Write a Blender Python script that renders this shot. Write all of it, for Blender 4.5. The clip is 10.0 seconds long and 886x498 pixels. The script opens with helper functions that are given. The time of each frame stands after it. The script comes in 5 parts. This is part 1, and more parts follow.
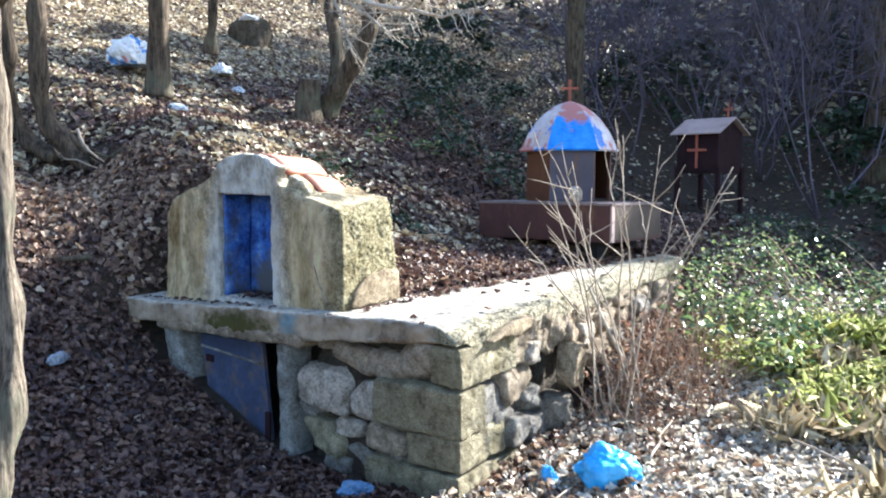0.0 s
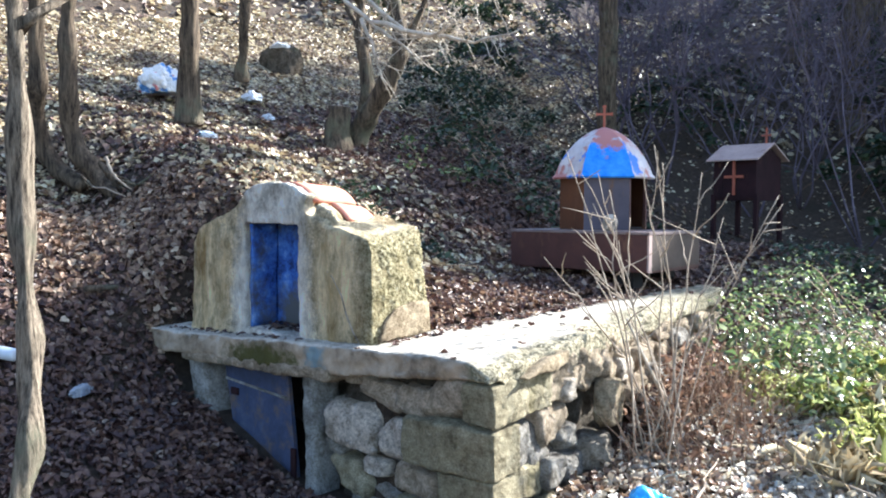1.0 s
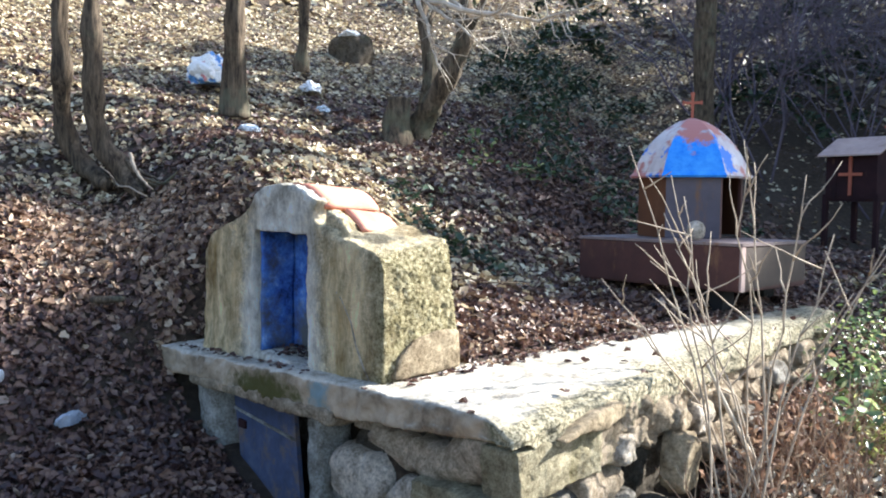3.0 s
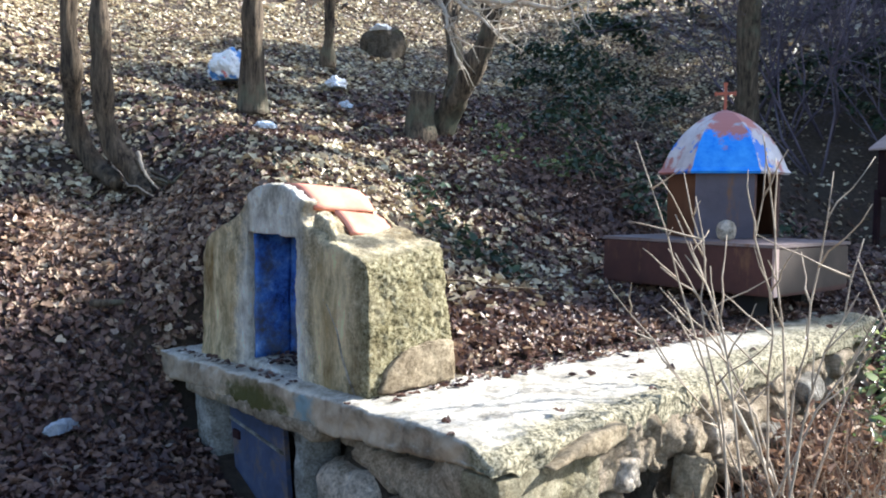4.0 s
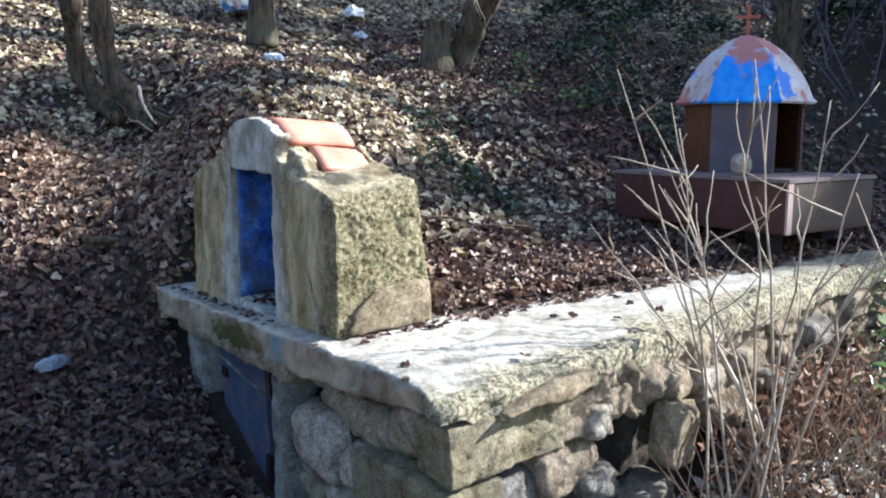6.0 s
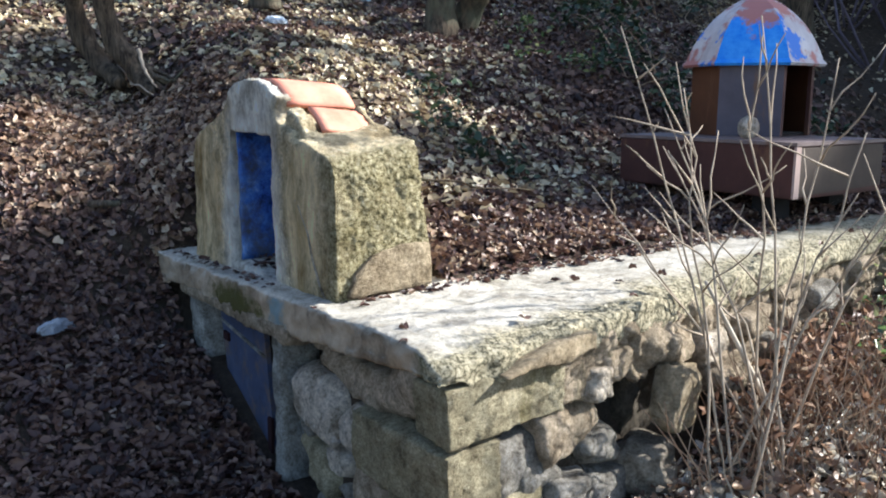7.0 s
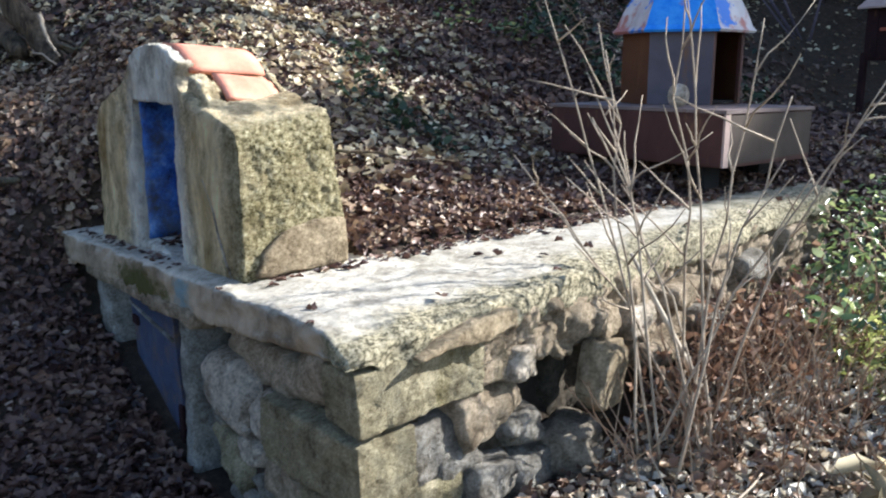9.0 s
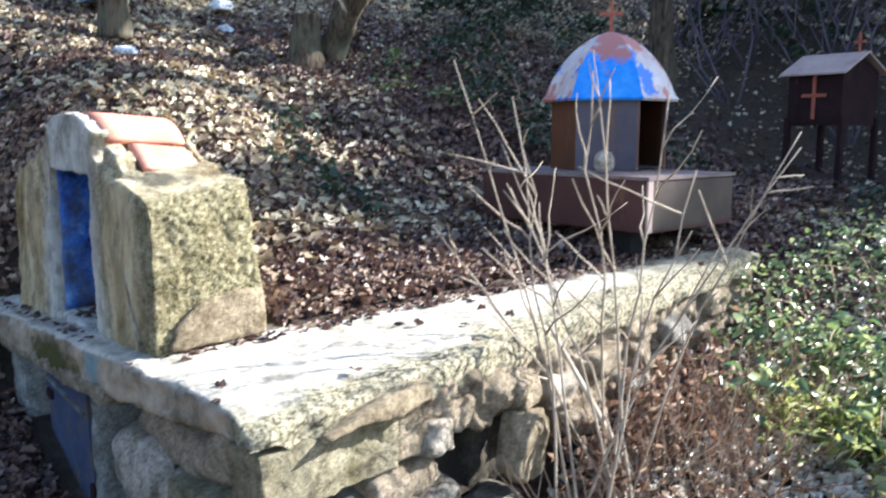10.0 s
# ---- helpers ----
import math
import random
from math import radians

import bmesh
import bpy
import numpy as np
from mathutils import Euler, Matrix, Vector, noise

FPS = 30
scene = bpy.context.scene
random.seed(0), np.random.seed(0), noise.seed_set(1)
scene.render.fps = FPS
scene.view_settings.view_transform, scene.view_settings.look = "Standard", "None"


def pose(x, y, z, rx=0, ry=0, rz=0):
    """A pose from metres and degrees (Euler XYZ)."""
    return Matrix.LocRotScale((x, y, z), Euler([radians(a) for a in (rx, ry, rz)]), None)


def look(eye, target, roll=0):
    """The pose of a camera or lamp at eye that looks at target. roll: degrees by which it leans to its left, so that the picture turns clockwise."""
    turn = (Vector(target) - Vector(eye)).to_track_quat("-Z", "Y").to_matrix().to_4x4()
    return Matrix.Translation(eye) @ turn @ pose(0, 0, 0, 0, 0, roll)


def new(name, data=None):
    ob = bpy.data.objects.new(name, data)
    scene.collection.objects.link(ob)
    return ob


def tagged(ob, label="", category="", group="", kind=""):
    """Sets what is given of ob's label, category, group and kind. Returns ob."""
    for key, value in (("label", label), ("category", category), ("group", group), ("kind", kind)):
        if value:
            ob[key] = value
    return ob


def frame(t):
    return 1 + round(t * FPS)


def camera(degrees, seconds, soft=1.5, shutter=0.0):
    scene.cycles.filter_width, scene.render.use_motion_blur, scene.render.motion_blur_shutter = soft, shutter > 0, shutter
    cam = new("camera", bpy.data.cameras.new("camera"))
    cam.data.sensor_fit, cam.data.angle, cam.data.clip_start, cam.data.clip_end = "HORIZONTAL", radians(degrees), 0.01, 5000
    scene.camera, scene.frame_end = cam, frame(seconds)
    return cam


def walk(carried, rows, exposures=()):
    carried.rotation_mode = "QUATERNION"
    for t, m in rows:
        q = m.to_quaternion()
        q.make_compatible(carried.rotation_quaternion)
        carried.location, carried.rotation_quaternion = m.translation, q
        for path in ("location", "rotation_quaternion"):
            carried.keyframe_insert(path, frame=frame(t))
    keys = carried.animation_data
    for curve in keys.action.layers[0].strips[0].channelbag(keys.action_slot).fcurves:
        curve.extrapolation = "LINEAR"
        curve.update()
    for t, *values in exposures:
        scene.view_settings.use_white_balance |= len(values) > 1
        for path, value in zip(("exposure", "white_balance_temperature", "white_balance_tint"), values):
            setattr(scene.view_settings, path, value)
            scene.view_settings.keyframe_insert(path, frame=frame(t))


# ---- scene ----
cam = camera(56.0, 10.0, soft=1.9, shutter=0.5)
PATH = [
    (0, (2.029, -2.428, 1.456), (0.756, -0.894, 1.299), 0.3),
    (0.5, (1.981, -2.377, 1.453), (0.676, -0.866, 1.337), 0.2),
    (1, (1.932, -2.331, 1.469), (0.603, -0.84, 1.374), 0.3),
    (1.5, (1.827, -2.219, 1.484), (0.474, -0.75, 1.393), 0.5),
    (2, (1.739, -2.058, 1.493), (0.351, -0.621, 1.398), 0.8),
    (2.5, (1.706, -1.84, 1.516), (0.261, -0.462, 1.41), 0.8),
    (3, (1.651, -1.648, 1.534), (0.156, -0.324, 1.419), 0.7),
    (4.5, (1.619, -1.208, 1.57), (0.009, -0.03, 1.42), 0.2),
    (5, (1.668, -1.096, 1.582), (0.033, 0.039, 1.388), -0.2),
    (5.5, (1.671, -1.077, 1.57), (0.037, 0.051, 1.33), -0.0),
    (6, (1.676, -1.062, 1.56), (0.044, 0.058, 1.273), 0.1),
    (7.5, (1.659, -1.002, 1.517), (0.032, 0.094, 1.13), -0.0),
    (8, (1.639, -0.967, 1.499), (0.03, 0.15, 1.094), -0.2),
    (8.5, (1.62, -0.927, 1.489), (0.042, 0.23, 1.075), -0.2),
    (9, (1.605, -0.874, 1.505), (0.059, 0.324, 1.086), -0.1),
    (9.5, (1.59, -0.825, 1.539), (0.079, 0.428, 1.156), 0.3),
    (10, (1.655, -0.784, 1.546), (0.164, 0.518, 1.26), 0.1),
]
walk(cam, [(t, look(eye, target, roll)) for t, eye, target, roll in PATH],
     [(0, 2.15, 5850, 10), (3, 2.03, 6100, 10), (4.5, 1.71, 5800, 10), (6.0, 1.58, 5700, 10), (7.5, 1.45, 6150, 10), (8.5, 1.44, 5950, 10), (9.0, 1.48, 6000, 10), (10.0, 1.97, 5850, 10)])

# ---- light ----
SUN_FROM = Vector((0.38, 0.92, 0.64)).normalized()      # towards the sun: behind the shrines, to their right
world = bpy.data.worlds.new("sky")
scene.world = world
world.use_nodes = True
wn = world.node_tree
sky = wn.nodes.new("ShaderNodeTexSky")
sky.sky_type = "NISHITA"
sky.sun_disc = False
sky.sun_elevation = math.asin(SUN_FROM.z)
sky.sun_rotation = math.atan2(SUN_FROM.x, SUN_FROM.y)
wn.links.new(sky.outputs[0], wn.nodes["Background"].inputs[0])
wn.nodes["Background"].inputs[1].default_value = 0.108
sun = new("sun", bpy.data.lights.new("sun", "SUN"))
sun.data.energy, sun.data.angle, sun.data.color = 5.0, radians(0.9), (1.0, 0.96, 0.88)
sun.matrix_world = look((0, 0, 12), Vector((0, 0, 12)) - SUN_FROM)


# ---- materials ----
def mat(name, base, rough=0.85, metal=0.0):
    m = bpy.data.materials.new(name)
    m.use_nodes = True
    b = m.node_tree.nodes["Principled BSDF"]
    b.inputs["Base Color"].default_value = (*base, 1)
    b.inputs["Roughness"].default_value = rough
    b.inputs["Metallic"].default_value = metal
    b.inputs["Specular IOR Level"].default_value = 0.3
    return m, m.node_tree, b


def tex(nt, scale, detail=6.0, rough=0.6, offset=(0, 0, 0), stretch=(1, 1, 1), world_space=False):
    co = nt.nodes.new("ShaderNodeNewGeometry" if world_space else "ShaderNodeTexCoord")
    mp = nt.nodes.new("ShaderNodeMapping")
    mp.inputs["Location"].default_value = offset
    mp.inputs["Scale"].default_value = stretch
    nt.links.new(co.outputs["Position" if world_space else "Object"], mp.inputs[0])
    n = nt.nodes.new("ShaderNodeTexNoise")
    n.inputs["Scale"].default_value, n.inputs["Detail"].default_value, n.inputs["Roughness"].default_value = scale, detail, rough
    nt.links.new(mp.outputs[0], n.inputs["Vector"])
    return n.outputs["Fac"]


def ramp(nt, fac, stops):
    r = nt.nodes.new("ShaderNodeValToRGB")
    els = r.color_ramp.elements
    while len(els) < len(stops):
        els.new(0.5)
    for e, (p, c) in zip(els, stops):
        e.position = p
        e.color = (*c, 1) if len(c) == 3 else c
    nt.links.new(fac, r.inputs[0])
    return r.outputs[0]


def mix(nt, fac, a, b, kind="MIX"):
    n = nt.nodes.new("ShaderNodeMix")
    n.data_type, n.blend_type = "RGBA", kind
    for sock, v in ((n.inputs[0], fac), (n.inputs[6], a), (n.inputs[7], b)):
        if isinstance(v, (int, float)):
            sock.default_value = v
        elif isinstance(v, tuple):
            sock.default_value = (*v, 1)
        else:
            nt.links.new(v, sock)
    return n.outputs[2]


def bump(nt, b, height, strength=0.5, dist=0.01):
    n = nt.nodes.new("ShaderNodeBump")
    n.inputs["Strength"].default_value, n.inputs["Distance"].default_value = strength, dist
    nt.links.new(height, n.inputs["Height"])
    nt.links.new(n.outputs[0], b.inputs["Normal"])


def mask(nt, fac, lo, hi):
    return ramp(nt, fac, ((lo, (0, 0, 0)), (hi, (1, 1, 1))))


def mapped(nt, v, lo, hi):
    """v from lo..hi onto 0..1."""
    n = nt.nodes.new("ShaderNodeMapRange")
    n.inputs["From Min"].default_value, n.inputs["From Max"].default_value = lo, hi
    nt.links.new(v, n.inputs["Value"])
    return n.outputs["Result"]


def concrete(name, pale, dark, moss, moss_at=0.55, grain=60, rough_relief=1.0, grit=0.8):
    """Weathered cement or stone: broad tone, blotches, grain, lichen and moss streaks, fine crumbling relief."""
    m, nt, b = mat(name, pale, 0.92)
    c = ramp(nt, tex(nt, 3.2, 8, 0.65), ((0.3, dark), (0.62, pale)))
    blotch = ramp(nt, tex(nt, 13, 8, 0.72, (2, 6, 1)), ((0.36, (0.30, 0.27, 0.22)), (0.46, (0.74, 0.72, 0.67)), (0.54, (1.0, 1.0, 0.98)), (0.66, (1.34, 1.34, 1.32))))
    c = mix(nt, min(0.85, grit + 0.2), c, blotch, "MULTIPLY")
    fine = ramp(nt, tex(nt, grain * 1.6, 5, 0.75), ((0.38, (0.50, 0.48, 0.43)), (0.5, (0.92, 0.91, 0.89)), (0.63, (1.20, 1.20, 1.18))))
    c = mix(nt, grit, c, fine, "MULTIPLY")
    streak = mask(nt, tex(nt, 4.5, 8, 0.7, (3, 1, 0), (1, 1, 0.28)), moss_at, moss_at + 0.13)
    c = mix(nt, streak, c, mix(nt, 0.8, moss, fine, "MULTIPLY"))
    lichen = mask(nt, tex(nt, 21, 7, 0.75, (8, 3, 5)), 0.58, 0.66)
    c = mix(nt, mix(nt, 0.45, (0, 0, 0), lichen), c, tuple(min(0.85, 1.25 * v + 0.05) for v in pale))
    nt.links.new(c, b.inputs["Base Color"])
    h = mix(nt, 0.35, tex(nt, 17, 10, 0.78), tex(nt, 90, 6, 0.8, (4, 4, 4)))
    bump(nt, b, h, rough_relief, 0.07)
    return m


def near_point(nt, at, reach, wobble=0.0, scale=8.0, squash=(1, 1, 1)):
    """1 at a place of the object, 0 past its reach, with a ragged outline."""
    co = nt.nodes.new("ShaderNodeTexCoord")
    mp = nt.nodes.new("ShaderNodeMapping")
    mp.inputs["Location"].default_value = tuple(-a * k for a, k in zip(at, squash))
    mp.inputs["Scale"].default_value = squash
    nt.links.new(co.outputs["Object"], mp.inputs[0])
    ln = nt.nodes.new("ShaderNodeVectorMath")
    ln.operation = "LENGTH"
    nt.links.new(mp.outputs[0], ln.inputs[0])
    ad = nt.nodes.new("ShaderNodeMath")
    ad.operation = "MULTIPLY_ADD"
    nt.links.new(tex(nt, scale, 6, 0.7, (4, 9, 2)), ad.inputs[0])
    ad.inputs[1].default_value = wobble
    nt.links.new(ln.outputs["Value"], ad.inputs[2])
    return ramp(nt, ad.outputs[0], ((reach * 0.8, (1, 1, 1)), (reach * 1.1, (0, 0, 0))))


def base_of(m):
    b = m.node_tree.nodes["Principled BSDF"]
    return m.node_tree, b, b.inputs["Base Color"].links[0].from_socket


M_CONC = concrete("concrete_weathered", (0.84, 0.72, 0.51), (0.52, 0.41, 0.24), (0.31, 0.205, 0.075), 0.53)
nt, b, c = base_of(M_CONC)
# lime run-off round the niche, grey cement on the arch, dark lichen on the shoulder
lime = mix(nt, 0.5, (0.92, 0.89, 0.83), ramp(nt, tex(nt, 14, 6, 0.7, (0, 5, 0), (1, 1, 0.25)), ((0.35, (0.55, 0.49, 0.38)), (0.6, (0.92, 0.89, 0.82)))))
ochre = ramp(nt, tex(nt, 9, 7, 0.7, (2, 5, 1), (1, 1, 0.14)), ((0.36, (0.38, 0.245, 0.09)), (0.60, (0.86, 0.70, 0.43))))
c = mix(nt, near_point(nt, (-1.95, 0.10, 1.05), 0.36, 0.26, 9, (1.1, 1.5, 0.55)), c, ochre)
c = mix(nt, near_point(nt, (-0.92, 0.10, 1.12), 0.34, 0.26, 9, (1.3, 1.9, 0.62)), c, ochre)
c = mix(nt, near_point(nt, (-1.40, 0.10, 1.06), 0.60, 0.30, 11, (1.45, 1.7, 0.66)), c, lime)
c = mix(nt, near_point(nt, (-1.38, 0.10, 1.54), 0.36, 0.22, 9, (0.9, 1.0, 2.2)), c, ramp(nt, tex(nt, 18, 6, 0.7, (1, 1, 8)), ((0.36, (0.46, 0.42, 0.34)), (0.6, (0.90, 0.87, 0.79)))))
c = mix(nt, near_point(nt, (-0.86, 0.26, 1.38), 0.26, 0.34, 16), c, (0.20, 0.18, 0.13))
wear = ramp(nt, tex(nt, 11, 8, 0.75, (6, 2, 9), (1, 1, 0.45)), ((0.35, (0.46, 0.39, 0.27)), (0.46, (1.02, 1.0, 0.95)), (0.60, (1.55, 1.54, 1.50))))
c = mix(nt, 0.8, c, wear, "MULTIPLY")
# bare roughcast on the flank: pale grit in dark olive cement
sx = nt.nodes.new("ShaderNodeSeparateXYZ")
nt.links.new(nt.nodes.new("ShaderNodeTexCoord").outputs["Object"], sx.inputs[0])
grit = ramp(nt, tex(nt, 62, 6, 0.75, (1, 2, 3)), ((0.40, (0.09, 0.075, 0.03)), (0.48, (0.32, 0.27, 0.135)), (0.58, (0.58, 0.51, 0.31)), (0.70, (0.80, 0.74, 0.52))))
grit = mix(nt, mask(nt, tex(nt, 7, 6, 0.7, (5, 5, 1)), 0.5, 0.66), grit, mix(nt, 0.9, grit, (0.55, 0.52, 0.40), "MULTIPLY"))
rag = nt.nodes.new("ShaderNodeMath")
rag.operation = "MULTIPLY_ADD"
nt.links.new(tex(nt, 9, 5, 0.7, (1, 3, 7)), rag.inputs[0])
rag.inputs[1].default_value = 0.16
nt.links.new(sx.outputs["X"], rag.inputs[2])
c = mix(nt, mask(nt, mapped(nt, rag.outputs[0], -0.69, -0.61), 0.0, 1.0), c, grit)
nt.links.new(c, b.inputs["Base Color"])
M_SLAB = concrete("slab_concrete", (0.63, 0.58, 0.50), (0.34, 0.31, 0.255), (0.25, 0.225, 0.135), 0.60, 60, 0.5, 0.42)
nt, b, c = base_of(M_SLAB)
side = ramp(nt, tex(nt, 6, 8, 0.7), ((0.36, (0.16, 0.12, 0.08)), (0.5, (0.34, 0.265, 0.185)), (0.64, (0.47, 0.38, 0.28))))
side = mix(nt, near_point(nt, (-0.96, 0.02, 0.81), 0.16, 0.18, 18), side, (0.20, 0.27, 0.29))
side = mix(nt, near_point(nt, (-0.42, 0.02, 0.83), 0.12, 0.18, 18), side, (0.22, 0.27, 0.29))
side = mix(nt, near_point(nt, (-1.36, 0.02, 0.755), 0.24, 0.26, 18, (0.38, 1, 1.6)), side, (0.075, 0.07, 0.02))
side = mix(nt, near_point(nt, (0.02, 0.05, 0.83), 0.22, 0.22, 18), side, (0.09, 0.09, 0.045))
# sides browner than the top, mixed by how far the normal points up
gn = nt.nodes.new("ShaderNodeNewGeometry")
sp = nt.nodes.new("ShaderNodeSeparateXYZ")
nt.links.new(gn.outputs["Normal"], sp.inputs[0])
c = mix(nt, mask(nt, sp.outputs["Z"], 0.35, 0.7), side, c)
rim = nt.nodes.new("ShaderNodeMath")
rim.operation = "MULTIPLY_ADD"
pl = nt.nodes.new("ShaderNodeSeparateXYZ")
nt.links.new(nt.nodes.new("ShaderNodeTexCoord").outputs["Object"], pl.inputs[0])
nt.links.new(pl.outputs["Y"], rim.inputs[0])
rim.inputs[1].default_value = 0.129
nt.links.new(pl.outputs["X"], rim.inputs[2])
wavy = nt.nodes.new("ShaderNodeMath")
wavy.operation = "MULTIPLY_ADD"
nt.links.new(tex(nt, 5, 5, 0.6, (1, 7, 3)), wavy.inputs[0])
wavy.inputs[1].default_value = 0.3
nt.links.new(rim.outputs[0], wavy.inputs[2])
gravel = ramp(nt, tex(nt, 75, 5, 0.7, (1, 2, 3)), ((0.42, (0.09, 0.08, 0.05)), (0.53, (0.34, 0.295, 0.19)), (0.7, (0.56, 0.50, 0.37))))
# far end darker: moss, with the shrubs' shade put into the colour
c = mix(nt, near_point(nt, (-0.45, 2.55, 0.97), 1.1, 0.9, 3, (1, 1, 1)), c, ramp(nt, tex(nt, 11, 6, 0.7, (4, 4, 1)), ((0.38, (0.15, 0.135, 0.085)), (0.62, (0.44, 0.40, 0.31)))))
c = mix(nt, mask(nt, wavy.outputs[0], 0.05, 0.13), c, gravel)    # worn to the aggregate along the long edge
nt.links.new(c, b.inputs["Base Color"])
M_EDGE = concrete("edge_concrete", (0.64, 0.52, 0.39), (0.34, 0.265, 0.18), (0.10, 0.095, 0.04), 0.58)
M_BLOCK = concrete("block_concrete", (0.58, 0.51, 0.35), (0.30, 0.26, 0.16), (0.20, 0.17, 0.07), 0.56, 90)
M_STONE = concrete("pale_limestone", (0.88, 0.78, 0.67), (0.58, 0.48, 0.38), (0.22, 0.19, 0.11), 0.58, 40)
M_GREY = concrete("grey_stone", (0.46, 0.43, 0.39), (0.22, 0.20, 0.175), (0.12, 0.12, 0.07), 0.6, 50)
M_FALLEN = concrete("fallen_stone", (0.42, 0.36, 0.29), (0.20, 0.165, 0.13), (0.11, 0.10, 0.06), 0.6, 50)
M_FACING = concrete("tan_facing", (0.58, 0.465, 0.315), (0.38, 0.295, 0.195), (0.22, 0.19, 0.11), 0.66, 50)
M_BOULDER = concrete("dark_boulder", (0.19, 0.15, 0.11), (0.09, 0.07, 0.05), (0.10, 0.09, 0.04), 0.55, 40)
M_POST = concrete("post_cement", (0.56, 0.56, 0.54), (0.32, 0.32, 0.30), (0.17, 0.16, 0.10), 0.6)
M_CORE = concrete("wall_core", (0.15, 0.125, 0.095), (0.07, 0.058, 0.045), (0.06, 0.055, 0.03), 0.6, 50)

M_BLUE, nt, b = mat("blue_paint_niche", (0.06, 0.16, 0.52), 0.8)
c = ramp(nt, tex(nt, 9, 8, 0.75), ((0.38, (0.012, 0.028, 0.10)), (0.48, (0.04, 0.11, 0.38)), (0.56, (0.075, 0.19, 0.52)), (0.66, (0.22, 0.34, 0.58))))
c = mix(nt, mask(nt, tex(nt, 3.5, 6, 0.7, (2, 2, 2)), 0.54, 0.68), c, (0.07, 0.075, 0.09))
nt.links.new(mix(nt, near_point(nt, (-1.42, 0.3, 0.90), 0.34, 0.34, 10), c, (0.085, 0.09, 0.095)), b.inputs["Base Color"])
bump(nt, b, tex(nt, 40, 6), 0.5, 0.01)

M_DOOR, nt, b = mat("blue_door_paint", (0.04, 0.07, 0.19), 0.55)
c = ramp(nt, tex(nt, 5, 8, 0.7), ((0.3, (0.026, 0.032, 0.05)), (0.55, (0.052, 0.068, 0.125)), (0.75, (0.13, 0.15, 0.20))))
rust = mask(nt, tex(nt, 6, 8, 0.75, (4, 0, 1)), 0.52, 0.62)
nt.links.new(mix(nt, rust, c, (0.13, 0.10, 0.085)), b.inputs["Base Color"])
bump(nt, b, tex(nt, 60, 5), 0.3, 0.004)

M_TILE, nt, b = mat("terracotta", (0.62, 0.22, 0.13), 0.85)
c = ramp(nt, tex(nt, 12, 6, 0.6), ((0.3, (0.50, 0.18, 0.115)), (0.65, (0.66, 0.28, 0.19))))
nt.links.new(mix(nt, mask(nt, tex(nt, 16, 5, 0.7, (3, 3, 3)), 0.70, 0.76), c, (0.42, 0.36, 0.28)), b.inputs["Base Color"])
bump(nt, b, tex(nt, 70, 4), 0.3, 0.004)


def rusty(name, base, dark, rough=0.6):
    m, nt, b = mat(name, base, rough, 0.0)
    c = ramp(nt, tex(nt, 4, 8, 0.7), ((0.3, dark), (0.65, base)))
    c = mix(nt, mask(nt, tex(nt, 9, 6, 0.7, (5, 1, 2), (1, 1, 0.3)), 0.6, 0.74), c, (0.15, 0.075, 0.04))
    nt.links.new(c, b.inputs["Base Color"])
    bump(nt, b, tex(nt, 80, 5), 0.35, 0.003)
    return m


M_RUST = rusty("brown_painted_steel", (0.085, 0.034, 0.028), (0.045, 0.018, 0.016))
M_RUSTWARM = rusty("rusty_panel", (0.12, 0.048, 0.022), (0.07, 0.027, 0.014))
M_PLUM = rusty("faded_plum_panel", (0.095, 0.08, 0.10), (0.06, 0.05, 0.066), 0.5)
M_DARKSTEEL = rusty("dark_shrine_steel", (0.036, 0.016, 0.018), (0.016, 0.009, 0.010), 0.85)
M_DARKSTEEL.node_tree.nodes["Principled BSDF"].inputs["Specular IOR Level"].default_value = 0.12
M_REDCROSS = rusty("red_oxide", (0.42, 0.12, 0.07), (0.25, 0.07, 0.045), 0.6)
M_ROOF = rusty("dull_roof_sheet", (0.52, 0.38, 0.33), (0.34, 0.24, 0.21), 0.6)
M_FADED = rusty("faded_side_sheet", (0.085, 0.062, 0.048), (0.045, 0.032, 0.026), 0.7)
M_TOPSHEET = rusty("plinth_sheet", (0.22, 0.17, 0.16), (0.12, 0.085, 0.08), 0.55)
M_BLACK, nt, b = mat("near_black", (0.012, 0.011, 0.011), 0.9)

# dome sheet: worn grey primer, red oxide and leftover blue paint
M_DOME, nt, b = mat("dome_sheet", (0.45, 0.42, 0.44), 0.5)
c = ramp(nt, tex(nt, 7, 7, 0.7), ((0.35, (0.46, 0.42, 0.44)), (0.65, (0.64, 0.61, 0.62))))
c = mix(nt, mask(nt, tex(nt, 4.2, 5, 0.6, (1.5, 0, 0)), 0.47, 0.53), c, (0.42, 0.17, 0.15))
c = mix(nt, mask(nt, tex(nt, 5.0, 5, 0.65, (6, 2, 1)), 0.565, 0.60), c, (0.035, 0.19, 0.66))
nt.links.new(c, b.inputs["Base Color"])
bump(nt, b, tex(nt, 60, 4), 0.2, 0.003)
M_DOMEBLUE, nt, b = mat("dome_blue", (0.02, 0.17, 0.80), 0.45)
c = ramp(nt, tex(nt, 7, 7, 0.7), ((0.35, (0.36, 0.33, 0.36)), (0.65, (0.50, 0.47, 0.50))))
c = mix(nt, mask(nt, tex(nt, 4.2, 5, 0.6, (1.5, 0, 0)), 0.44, 0.49), c, (0.42, 0.17, 0.15))
geo = nt.nodes.new("ShaderNodeTexCoord")
sep = nt.nodes.new("ShaderNodeSeparateXYZ")
nt.links.new(geo.outputs["Object"], sep.inputs[0])
